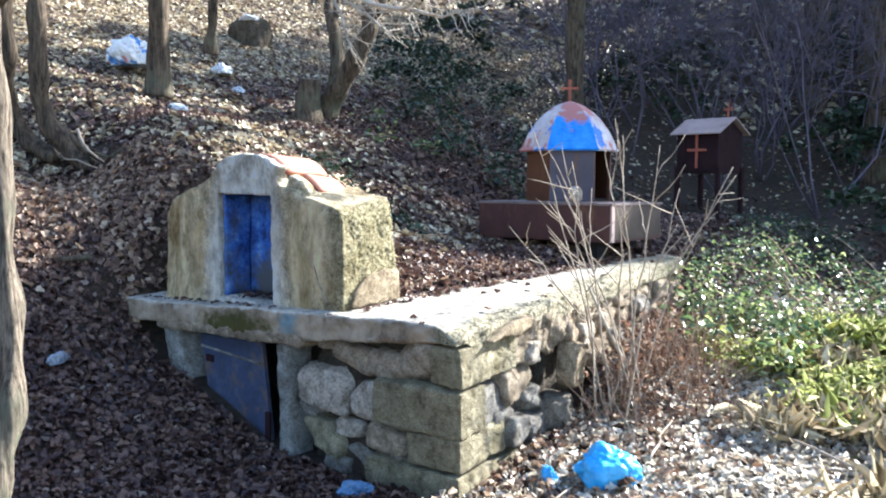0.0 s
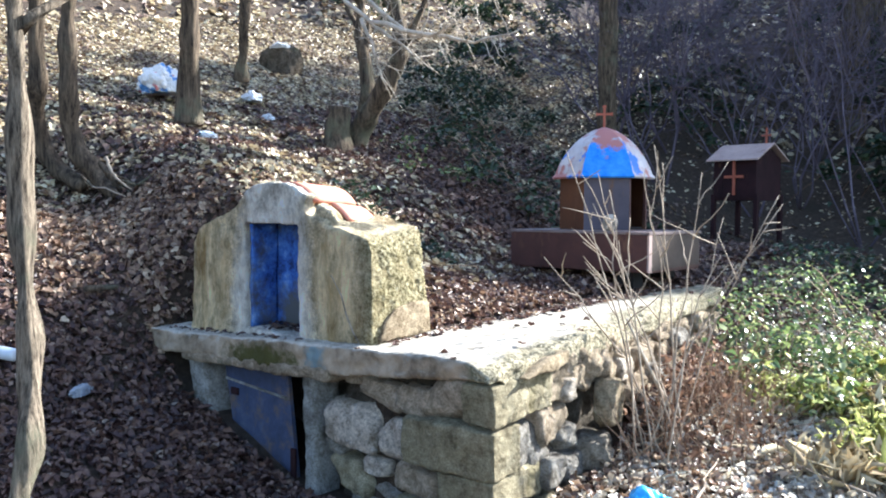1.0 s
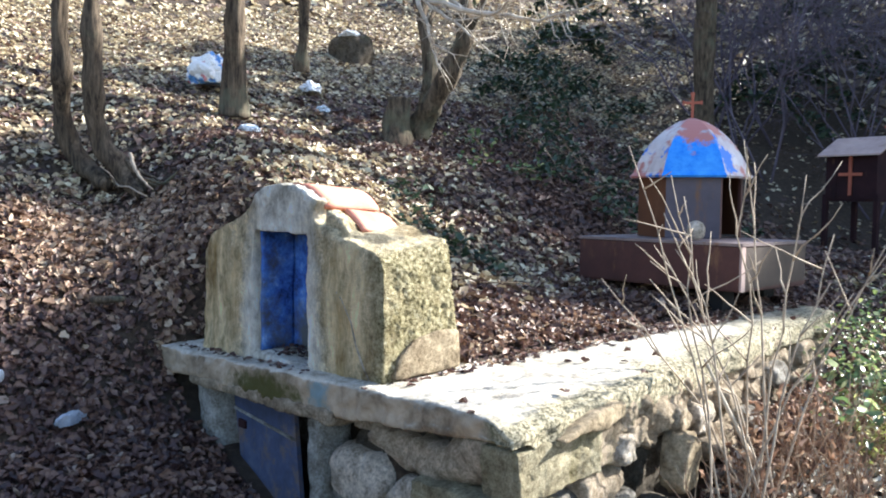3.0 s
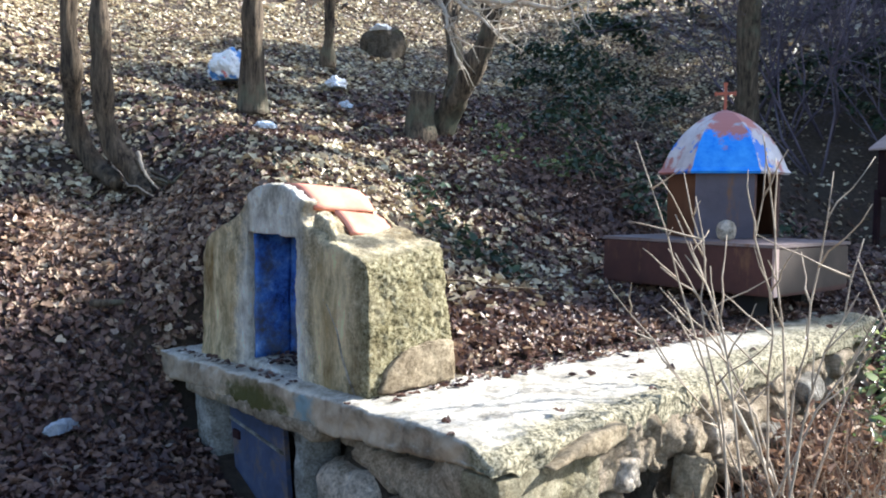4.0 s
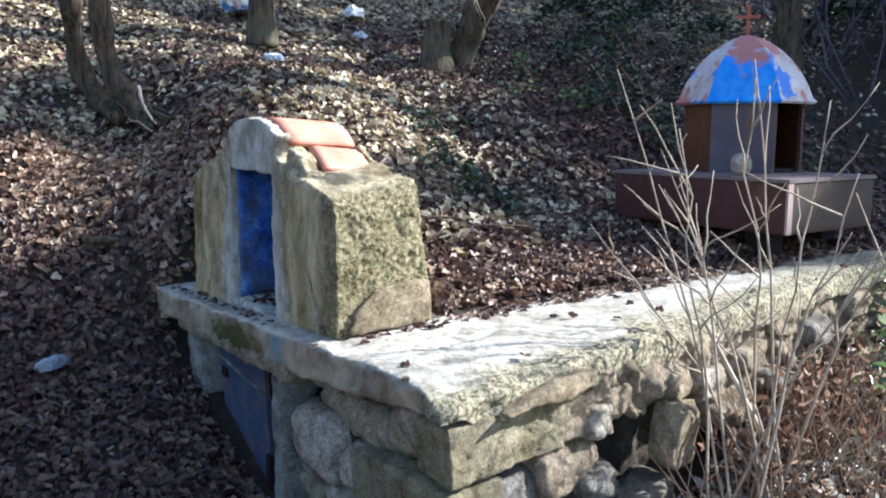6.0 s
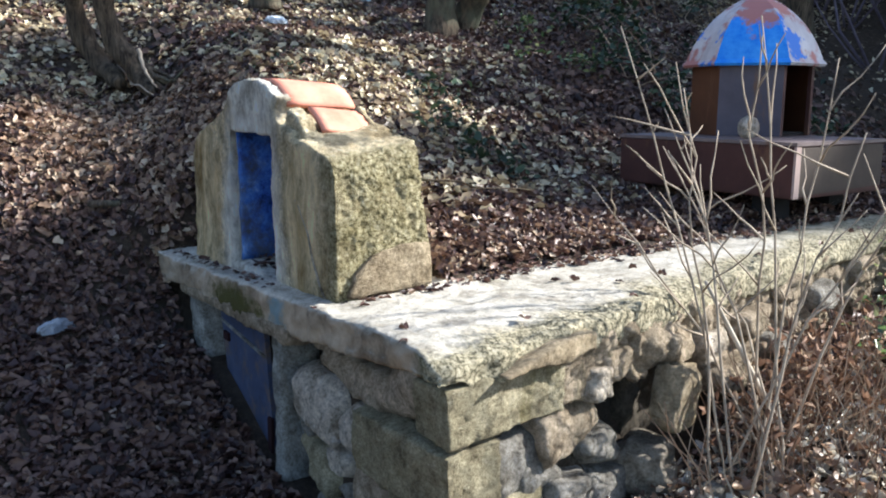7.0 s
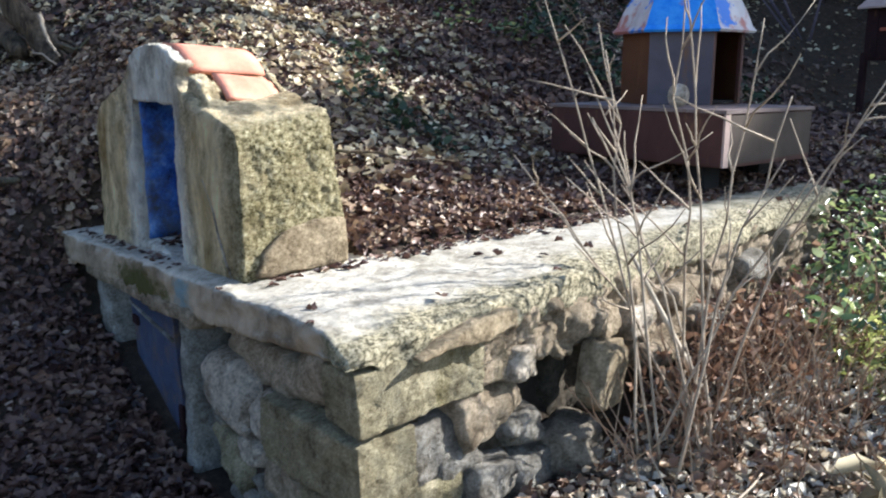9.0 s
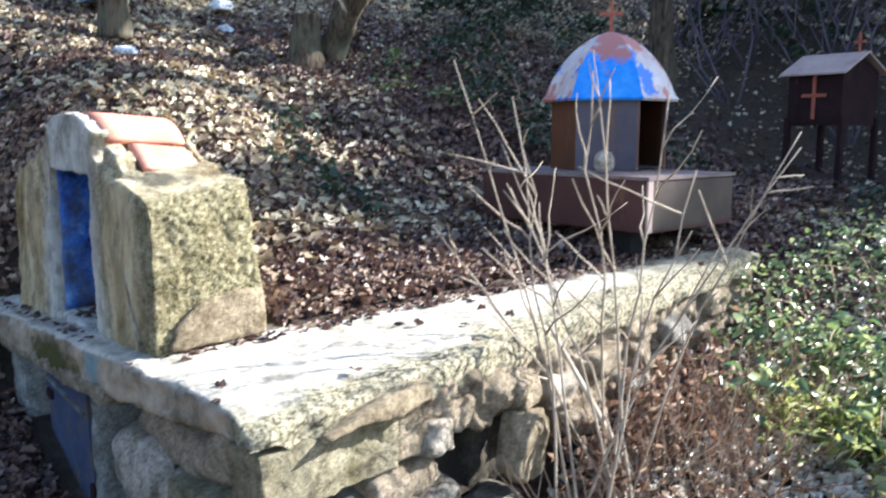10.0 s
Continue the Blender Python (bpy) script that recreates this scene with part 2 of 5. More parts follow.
wob = nt.nodes.new("ShaderNodeMath")
wob.operation = "MULTIPLY_ADD"
nt.links.new(tex(nt, 7, 4, 0.6, (3, 0, 5)), wob.inputs[0])
wob.inputs[1].default_value = -0.36
nt.links.new(sep.outputs["Z"], wob.inputs[2])
c = mix(nt, mask(nt, wob.outputs[0], 0.0, 0.03), ramp(nt, tex(nt, 16, 5, 0.7, (9, 1, 1)), ((0.35, (0.012, 0.19, 0.72)), (0.7, (0.07, 0.34, 0.84)))), c)
nt.links.new(c, b.inputs["Base Color"])


def bark_mat(name, lo, hi, scale=34):
    m, nt, b = mat(name, hi, 0.95)
    n = tex(nt, scale, 7, 0.75, (0, 0, 0), (1, 1, 0.12))
    c = ramp(nt, n, ((0.38, lo), (0.62, hi)))
    c = mix(nt, mask(nt, tex(nt, 3, 5, 0.6, (6, 0, 0)), 0.56, 0.72), c, (0.15, 0.15, 0.10))
    nt.links.new(c, b.inputs["Base Color"])
    bump(nt, b, n, 1.0, 0.03)
    return m


M_BARK = bark_mat("bark", (0.025, 0.018, 0.013), (0.185, 0.138, 0.092))
M_BARKPALE = bark_mat("pale_bark", (0.035, 0.026, 0.018), (0.36, 0.29, 0.21), 60)
M_TWIG, nt, b = mat("dry_twig", (0.34, 0.27, 0.20), 0.85)
nt.links.new(ramp(nt, tex(nt, 14, 4), ((0.3, (0.22, 0.165, 0.12)), (0.7, (0.45, 0.37, 0.28)))), b.inputs["Base Color"])
# paler than the other twigs: the sunlight on the boughs is in this colour
M_TWIGPALE, nt, b = mat("pale_sunlit_wood", (0.60, 0.53, 0.43), 0.8)
nt.links.new(ramp(nt, tex(nt, 14, 4), ((0.3, (0.32, 0.265, 0.20)), (0.7, (0.58, 0.51, 0.42)))), b.inputs["Base Color"])
# purple tint puts the haze and bluish shade of the hill into the colour
M_BRANCH, nt, b = mat("haze_tinted_branch", (0.12, 0.10, 0.095), 0.9)
nt.links.new(ramp(nt, tex(nt, 5, 4), ((0.3, (0.075, 0.060, 0.082)), (0.7, (0.20, 0.165, 0.20)))), b.inputs["Base Color"])

M_SOIL, nt, b = mat("leaf_mould", (0.06, 0.045, 0.032), 0.95)
c = ramp(nt, tex(nt, 26, 8, 0.7, world_space=True), ((0.32, (0.03, 0.021, 0.015)), (0.52, (0.075, 0.052, 0.036)), (0.72, (0.15, 0.11, 0.075))))
c = mix(nt, mask(nt, tex(nt, 1.3, 4, 0.6, world_space=True), 0.5, 0.7), c, (0.055, 0.043, 0.03))
nt.links.new(c, b.inputs["Base Color"])
bump(nt, b, tex(nt, 30, 8, 0.75, world_space=True), 1.0, 0.04)


def leafy(name, stops, through_light=0.3, rough=0.6, gloss=0.3):
    m, nt, b = mat(name, stops[0][1], rough)
    b.inputs["Specular IOR Level"].default_value = gloss
    g = nt.nodes.new("ShaderNodeNewGeometry")
    c = ramp(nt, g.outputs["Random Per Island"], stops)
    c = mix(nt, 0.5, c, ramp(nt, tex(nt, 40, 3), ((0.3, (0.6, 0.6, 0.6)), (0.7, (1, 1, 1)))), "MULTIPLY")
    nt.links.new(c, b.inputs["Base Color"])
    tr = nt.nodes.new("ShaderNodeBsdfTranslucent")
    nt.links.new(c, tr.inputs[0])
    ms = nt.nodes.new("ShaderNodeMixShader")
    ms.inputs[0].default_value = through_light
    nt.links.new(b.outputs[0], ms.inputs[1])
    nt.links.new(tr.outputs[0], ms.inputs[2])
    nt.links.new(ms.outputs[0], nt.nodes["Material Output"].inputs[0])
    return m


# litter colours carry light: this dark set for shade, the next three for sun
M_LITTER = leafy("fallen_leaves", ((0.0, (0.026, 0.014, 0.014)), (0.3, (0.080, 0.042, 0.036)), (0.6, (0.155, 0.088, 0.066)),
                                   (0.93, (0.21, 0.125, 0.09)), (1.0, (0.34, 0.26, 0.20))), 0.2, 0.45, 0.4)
M_SUNLIT = leafy("sunlit_leaves", ((0.0, (0.07, 0.045, 0.034)), (0.25, (0.20, 0.135, 0.085)), (0.5, (0.42, 0.32, 0.185)), (0.78, (0.66, 0.55, 0.345)), (1.0, (0.80, 0.72, 0.50))), 0.25, 0.40, 0.55)
nt, b, c = base_of(M_SUNLIT)
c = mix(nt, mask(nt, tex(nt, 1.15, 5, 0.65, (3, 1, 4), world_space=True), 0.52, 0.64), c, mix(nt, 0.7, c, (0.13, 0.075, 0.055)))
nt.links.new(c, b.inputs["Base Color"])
M_TAN = leafy("tan_leaves", ((0.0, (0.10, 0.055, 0.038)), (0.4, (0.24, 0.145, 0.092)), (0.8, (0.42, 0.29, 0.19)), (1.0, (0.60, 0.48, 0.34))), 0.25, 0.45, 0.4)
M_PALE = leafy("sunlit_pale_leaves", ((0.0, (0.16, 0.115, 0.085)), (0.2, (0.36, 0.285, 0.20)), (0.5, (0.68, 0.60, 0.46)), (1.0, (0.88, 0.84, 0.75))), 0.38, 0.36, 0.7)
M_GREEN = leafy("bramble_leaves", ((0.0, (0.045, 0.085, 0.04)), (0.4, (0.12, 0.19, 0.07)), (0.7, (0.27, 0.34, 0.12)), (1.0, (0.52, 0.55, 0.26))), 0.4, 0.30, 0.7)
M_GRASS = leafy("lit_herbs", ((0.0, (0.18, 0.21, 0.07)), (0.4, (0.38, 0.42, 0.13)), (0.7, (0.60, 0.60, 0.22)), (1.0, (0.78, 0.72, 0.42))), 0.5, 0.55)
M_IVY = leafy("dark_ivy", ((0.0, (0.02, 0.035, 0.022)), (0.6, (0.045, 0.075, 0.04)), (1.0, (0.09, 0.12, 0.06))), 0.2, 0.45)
M_STRAW = leafy("dry_stalks", ((0.0, (0.34, 0.25, 0.14)), (0.6, (0.54, 0.44, 0.26)), (1.0, (0.72, 0.62, 0.42))), 0.15, 0.8)

M_WITHERED = leafy("withered_leaves", ((0.0, (0.12, 0.065, 0.042)), (0.5, (0.27, 0.155, 0.10)), (0.85, (0.42, 0.29, 0.195)), (1.0, (0.58, 0.48, 0.36))), 0.3, 0.7)

M_STALK, nt, b = mat("dry_stalk", (0.30, 0.22, 0.15), 0.85)
oi = nt.nodes.new("ShaderNodeObjectInfo")
nt.links.new(ramp(nt, oi.outputs["Random"], ((0.0, (0.15, 0.085, 0.052)), (0.6, (0.29, 0.18, 0.115)), (1.0, (0.44, 0.33, 0.22)))), b.inputs["Base Color"])


def plastic(name, base, other):
    m, nt, b = mat(name, base, 0.35)
    nt.links.new(ramp(nt, tex(nt, 8, 4), ((0.4, base), (0.62, other))), b.inputs["Base Color"])
    b.inputs["Specular IOR Level"].default_value = 0.5
    return m


M_BLUEBAG = plastic("blue_film", (0.03, 0.33, 0.72), (0.10, 0.45, 0.80))
M_WHITEBAG = plastic("white_film", (0.78, 0.77, 0.75), (0.70, 0.71, 0.73))
M_PRINTBAG = plastic("printed_film", (0.80, 0.79, 0.77), (0.78, 0.77, 0.76))
nt = M_PRINTBAG.node_tree
b = nt.nodes["Principled BSDF"]
c = mix(nt, mask(nt, tex(nt, 9, 2, 0.5, (1, 4, 2)), 0.57, 0.60), (0.80, 0.79, 0.77), (0.12, 0.30, 0.62))
nt.links.new(mix(nt, mask(nt, tex(nt, 8, 2, 0.5, (8, 1, 5)), 0.60, 0.63), c, (0.62, 0.16, 0.14)), b.inputs["Base Color"])
M_DULLFILM = plastic("dull_blue_film", (0.10, 0.20, 0.34), (0.06, 0.13, 0.24))
M_GREYFILM = plastic("grey_film", (0.34, 0.38, 0.43), (0.18, 0.21, 0.26))
M_PAPER = plastic("wet_paper", (0.62, 0.66, 0.70), (0.52, 0.57, 0.62))


# ---- geometry helpers ----
def part(name, bm, material, parent=None, label="", smooth=False, category="", kind="", group=""):
    me = bpy.data.meshes.new(name)
    bm.to_mesh(me)
    bm.free()
    me.materials.append(material)
    if smooth:
        me.polygons.foreach_set("use_smooth", [True] * len(me.polygons))
    ob = new(name, me)
    ob.parent = parent
    return tagged(ob, label, category, group, kind)


def thing(name, at, label, category, group="", rz=0.0):
    ob = new(name)
    ob.empty_display_size = 0.1
    ob.matrix_world = pose(*at, 0, 0, rz)
    return tagged(ob, label, category, group)


def box(bm, lo, hi, m=None):
    ret = bmesh.ops.create_cube(bm, size=1.0)
    lo, hi = Vector(lo), Vector(hi)
    for v in ret["verts"]:
        v.co = Vector([lo[i] + (v.co[i] + 0.5) * (hi[i] - lo[i]) for i in range(3)])
        if m is not None:
            v.co = m @ v.co
    return ret["verts"]


def prism(bm, outline, direction):
    a = [bm.verts.new(p) for p in outline]
    d = [bm.verts.new(Vector(p) + Vector(direction)) for p in outline]
    bm.faces.new(a)
    bm.faces.new(d[::-1])
    n = len(a)
    for i in range(n):
        bm.faces.new((a[i], d[i], d[(i + 1) % n], a[(i + 1) % n]))
    bmesh.ops.recalc_face_normals(bm, faces=bm.faces[:])


def weathered(bm, voxel, moves, passes=2):
    """Closed volumes merged, cut into small faces and worn; moves: (scale, metres, seed) of the wear."""
    me = bpy.data.meshes.new("raw")
    bm.to_mesh(me)
    bm.free()
    ob = new("raw", me)
    md = ob.modifiers.new("merge", "REMESH")
    md.mode, md.voxel_size = "VOXEL", voxel
    done = bpy.data.meshes.new_from_object(ob.evaluated_get(bpy.context.evaluated_depsgraph_get()))
    bpy.data.objects.remove(ob)
    out = bmesh.new()
    out.from_mesh(done)
    bpy.data.meshes.remove(done)
    bpy.data.meshes.remove(me)
    for _ in range(passes):
        bmesh.ops.smooth_vert(out, verts=out.verts[:], factor=0.5, use_axis_x=True, use_axis_y=True, use_axis_z=True)
    out.normal_update()
    shift = []
    for v in out.verts:
        d = 0.0
        for scale, metres, seed in moves:
            d += metres * noise.noise(v.co * scale + Vector((seed, seed * 0.7, -seed)))
        shift.append(v.normal * d)
    for v, s in zip(out.verts, shift):
        v.co += s
    return out


def stone(size, seed, blocky=0.5, sub=3, wear=0.12):
    """A worn stone about the origin."""
    bm = bmesh.new()
    bmesh.ops.create_icosphere(bm, subdivisions=sub, radius=1.0)
    off = Vector((seed * 3.1, seed * 1.7, seed * 2.3))
    for v in bm.verts:
        p = v.co.copy()
        e = 1.0 - 0.72 * blocky
        q = Vector([math.copysign(abs(c) ** e, c) for c in p])
        r = 1 + wear * 1.6 * noise.noise(p * 1.3 + off) + wear * 0.8 * noise.noise(p * 3.1 + off) + wear * 0.35 * noise.noise(p * 8 + off)
        q *= r
        v.co = Vector((q.x * size[0] / 2, q.y * size[1] / 2, q.z * size[2] / 2))
    return bm


def rubble(size, seed, facets=9, sub=4, wear=0.05):
    """A broken stone about the origin: flat fractured faces, chipped edges, crumbly skin."""
    rr = random.Random(seed)
    planes = [(Vector(n), rr.uniform(0.82, 1.0)) for n in ((1, 0, 0), (-1, 0, 0), (0, 1, 0), (0, -1, 0), (0, 0, 1), (0, 0, -1))]
    for _ in range(facets):
        planes.append((Vector((rr.gauss(0, 1), rr.gauss(0, 1), rr.gauss(0, 1))).normalized(), rr.uniform(0.95, 1.22)))
    bm = bmesh.new()
    bmesh.ops.create_icosphere(bm, subdivisions=sub, radius=1.0)
    off = Vector((seed * 3.1, seed * 1.7, seed * 2.3))
    for v in bm.verts:
        p = v.co.copy()
        near = sorted(d / max(0.05, p.dot(n)) for n, d in planes)
        r = 0.75 * near[0] + 0.25 * min(near[1], near[0] * 1.2) - 0.04
        q = p * r
        w = Vector((q.x * size[0], q.y * size[1], q.z * size[2])) * 0.5
        chip = noise.noise(w * 16 + off) + 0.6 * noise.noise(w * 38 + off) + 0.45 * noise.noise(w * 85 + off)
        v.co = w * (1 + wear * 2.0 * noise.noise(p * 1.4 + off)) + p * wear * 0.22 * chip
    return bm


def tube(bm, pts, radii, sides=6):
    """A tapered limb along pts."""
    rings = []
    up = Vector((0.3, 0.5, 0.81))
    for i, p in enumerate(pts):
        p = Vector(p)
        d = (Vector(pts[min(i + 1, len(pts) - 1)]) - Vector(pts[max(i - 1, 0)])).normalized()
        a = d.cross(up)
        if a.length < 0.1:
            a = d.cross(Vector((1, 0, 0)))
        a.normalize()
        c = d.cross(a)
        rings.append([bm.verts.new(p + radii[i] * (math.cos(2 * math.pi * k / sides) * a + math.sin(2 * math.pi * k / sides) * c)) for k in range(sides)])
    for r0, r1 in zip(rings, rings[1:]):
        for k in range(sides):
            bm.faces.new((r0[k], r0[(k + 1) % sides], r1[(k + 1) % sides], r1[k]))
    bm.faces.new(rings[0][::-1])
    bm.faces.new(rings[-1])


def smooth01(a, b, x):
    t = min(1.0, max(0.0, (x - a) / (b - a)))
    return t * t * (3 - 2 * t)


# ---- the lie of the land ----
def slab_z(x, y):
    return 0.90 + 0.042 * x + 0.035 * y


def litter_edge(y):
    return -0.67 + 0.061 * (min(y, 3.2) - 0.47)


def hill_z(x, y):
    e = litter_edge(y)
    s = e - x
    z = slab_z(min(e, 0), min(y, 6)) - 0.015 + 0.19 * smooth01(0.9, 2.0, s)
    if s < 0:
        return z + 0.5 * s
    low = 0.30 - 0.20 * smooth01(1.0, 2.1, y)
    near, mid = min(s, 1.5), min(max(s - 1.5, 0), 2.0)
    return z + low * near + (0.72 - low) * 0.75 * mid + 0.36 * max(0, s - 3.5)


def front_z(x, y):
    z = 0.17 + 0.33 * max(0.0, -1.05 - x) + 0.50 * max(0.0, -2.05 - x) - 0.25 * max(0.0, -3.0 - x)
    return z - 0.07 * smooth01(0, 2.5, -y) * (1 if x > -1.5 else 0)


def right_z(x, y):
    bank = 0.15 * smooth01(1.02, 1.5, y) * smooth01(0.5, -0.05, x)      # earth piled against the wall
    return 0.20 + 0.115 * max(0.0, y) - 0.03 * max(0, x - 1) + 0.02 * min(0, y) + bank


def land(x, y):
    k1 = smooth01(-0.35, 0.75, y)
    k2 = smooth01(0.53, 0.60, y)
    w = smooth01(-2.28, -2.45, x)
    k = k1 * w + k2 * (1 - w)
    if x > -0.72:
        k = 1.0 if y > 0.14 else 0.0
    left = front_z(x, y) * (1 - k) + hill_z(x, y) * k
    edge = -0.07 - 0.129 * min(y, 2.85) - 0.75 * smooth01(2.85, 4.2, y)
    width = 0.06 + 1.6 * smooth01(2.85, 4.2, y)
    k = smooth01(edge, edge + width, x)
    z = left * (1 - k) + right_z(x, y) * k
    z += 0.40 * max(0.0, y - 7.0) * smooth01(-9, -2, x) * smooth01(2.6, -0.6, x)
    z += 0.22 * max(0.0, math.hypot(x, y) - 8.5) * smooth01(-2, 3, y - 0.3 * x) * smooth01(2.6, -0.6, x)
    z -= 0.18 * math.exp(-((x + 3.38) / 0.45) ** 2 - ((y - 0.17) / 0.40) ** 2)        # hollow washed out under the roots
    if not (-2.4 < x < 0.2 and -0.05 < y < 3.0):
        z += 0.05 * noise.noise(Vector((x * 0.9, y * 0.9, 2))) + 0.03 * noise.noise(Vector((x * 2.7, y * 2.7, 5)))
    else:
        z += 0.02 * noise.noise(Vector((x * 2.7, y * 2.7, 5)))
    return z


def axis(fine_lo, fine_hi, step, far):
    vals = list(np.arange(fine_lo, fine_hi, step))
    d, v = step, fine_hi
    while v < far:
        vals.append(v)
        d *= 1.25
        v += d
    d, v = step, fine_lo - step
    low = []
    while v > -far:
        low.append(v)
        d *= 1.25
        v -= d
    return low[::-1] + vals


bm = bmesh.new()
xs, ys = axis(-6.0, 3.0, 0.06, 400), axis(-3.0, 6.5, 0.06, 400)
grid = [[bm.verts.new((x, y, land(x, y) if abs(x) < 60 and abs(y) < 60 else land(max(-60, min(60, x)), max(-60, min(60, y))))) for x in xs] for y in ys]
for r0, r1 in zip(grid, grid[1:]):
    for k in range(len(xs) - 1):
        bm.faces.new((r0[k], r0[k + 1], r1[k + 1], r1[k]))
part("ground", bm, M_SOIL, None, "brown leaf mould of a wooded slope", True, "ground", "structure")

# ---- the spring house: slab, stone wall, posts, door ----
spring = thing("spring_house", (0, 0, 0), "low stone spring house with a cracked concrete slab roof", "spring house")
bm = bmesh.new()
SL = [(-2.36, 0.02), (0.065, 0.07), (-0.285, 2.92), (-2.2, 2.8)]
prism(bm, [(x, y, slab_z(x, y)) for x, y in SL], (0, 0, -0.115))
bm = weathered(bm, 0.012, ((1.6, 0.010, 1), (6, 0.006, 2), (20, 0.004, 3), (60, 0.005, 4)), 1)
for v in bm.verts:                  # the long edge is broken and rounded off, the front edge chipped and thinner towards the corner
    if v.co.y < 0.16:
        low = smooth01(-0.05, -0.11, v.co.z - slab_z(v.co.x, v.co.y))
        v.co.z += 0.035 * low * smooth01(-0.7, 0.0, v.co.x) - 0.02 * low * smooth01(-0.6, -0.9, v.co.x) * smooth01(-1.9, -1.2, v.co.x)
        v.co.y += 0.020 * max(0, noise.noise(Vector((v.co.x * 7, 1, v.co.z * 9)))) + 0.012 * noise.noise(Vector((v.co.x * 21, 3, v.co.z * 25)))
    rim = 0.10 - 0.129 * (v.co.y - 0.06) - v.co.x
    if rim < 0.24:
        k = (1 - rim / 0.24) ** 1.5
        ragged = 0.5 + 0.9 * noise.noise(Vector((v.co.y * 3.1, 2, v.co.z * 2))) + 0.6 * noise.noise(Vector((v.co.y * 9, 4, v.co.z * 9)))
        top = smooth01(-0.10, 0.0, v.co.z - slab_z(v.co.x, v.co.y))
        near_corner = smooth01(0.65, 0.0, v.co.y)
        v.co.x -= (0.03 + 0.03 * near_corner) * k * max(0, ragged)
        v.co.z -= (0.026 + 0.026 * near_corner) * k * top * (0.6 + ragged) + (0.012 * noise.noise(v.co * 24) + 0.010 * noise.noise(v.co * 61)) * k
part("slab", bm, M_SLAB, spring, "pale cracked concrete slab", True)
bm = bmesh.new()                    # smooth facing left on the long edge
prism(bm, [(0.106 - 0.129 * y, y, z) for y, z in ((0.23, 0.812), (0.36, 0.822), (0.48, 0.816), (0.61, 0.835), (0.60, 0.885), (0.45, 0.872), (0.33, 0.848))], (-0.06, 0, 0))
part("edge_facing", weathered(bm, 0.007, ((5, 0.006, 3), (30, 0.004, 8))), M_FACING, spring, "smooth tan facing on the slab edge", True)
# lintel strip over the door, the slab's lower lip
bm = bmesh.new()
prism(bm, [(-2.05, 0.035, slab_z(-2.05, 0) - 0.105), (-0.86, 0.035, slab_z(-0.86, 0) - 0.10), (-0.86, 0.035, slab_z(-0.86, 0) - 0.155), (-2.05, 0.035, slab_z(-2.05, 0) - 0.15)], (0, 0.2, 0))
part("lintel", weathered(bm, 0.012, ((8, 0.012, 5), (30, 0.006, 6))), M_EDGE, spring, "mossy concrete lintel over the door", True)
# rough mortar under the long edge
bm = bmesh.new()
prism(bm, [(0.0, 0.54, 0.735), (0.0, 0.54, 0.83), (-0.31, 2.85, 0.93), (-0.31, 2.85, 0.60), (-0.16, 1.62, 0.50), (-0.09, 1.16, 0.66), (-0.045, 0.82, 0.665)], (-0.14, 0, 0))
part("mortar_bed", weathered(bm, 0.012, ((4, 0.035, 31), (11, 0.04, 32), (27, 0.022, 33), (60, 0.010, 34))), M_EDGE, spring, "rough grey mortar with small stones", True)
# dark fill behind the stones
bm = bmesh.new()
prism(bm, [(-0.90, 0.17, -0.1), (-0.04, 0.17, -0.1), (-0.06, 0.66, -0.1), (-0.26, 0.68, -0.1), (-0.26, 0.84, -0.1), (-0.12, 0.88, -0.1), (-0.38, 2.6, -0.1), (-0.9, 2.6, -0.1)], (0, 0, 0.88))
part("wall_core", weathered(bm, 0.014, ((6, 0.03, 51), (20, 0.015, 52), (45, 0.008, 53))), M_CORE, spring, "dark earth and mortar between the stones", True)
# chamber behind the door
bm = bmesh.new()
for lo, hi in (((-1.95, 0.46, 0.0), (-0.9, 0.50, 0.75)), ((-2.15, 0.2, 0.0), (-1.95, 0.5, 0.75)), ((-2.1, 0.2, 0.70), (-0.9, 0.5, 0.74))):
    box(bm, lo, hi)
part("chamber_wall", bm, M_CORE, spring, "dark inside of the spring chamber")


def post(xt, xb, w, top, foot):
    bm = bmesh.new()
    prism(bm, [(xt, 0.07, top), (xt + w, 0.07, top), (xb + w, 0.05, foot), (xb, 0.05, foot)], (0, 0.16, 0))
    part("post", weathered(bm, 0.012, ((5, 0.012, 8), (24, 0.006, 9))), M_POST, spring, "upright cement door post", True)


post(-2.05, -1.78, 0.15, 0.69, 0.0)
post(-1.075, -1.02, 0.082, 0.74, 0.0)
# door leaf of painted sheet with a bright bar, ajar
bm = bmesh.new()
prism(bm, [(-1.76, 0.12, 0.655), (-1.215, 0.10, 0.685), (-1.125, 0.10, 0.05), (-1.62, 0.12, 0.05)], (0, 0.02, 0))
door = part("door", bm, M_DOOR, spring, "faded blue sheet metal door with rust")
bm = bmesh.new()
prism(bm, [(-1.745, 0.112, 0.60), (-1.205, 0.090, 0.575), (-1.205, 0.090, 0.565), (-1.745, 0.112, 0.59)], (0, 0.012, 0))
part("door_bar", bm, M_POST, door, "pale scratched bar across the door")

bm = bmesh.new()
box(bm, (-1.185, 0.088, 0.16), (-1.150, 0.104, 0.34))
bmesh.ops.bevel(bm, geom=bm.edges[:], offset=0.003, segments=1, affect="EDGES")
part("latch", bm, M_DARKSTEEL, door, "dark rusted latch plate")
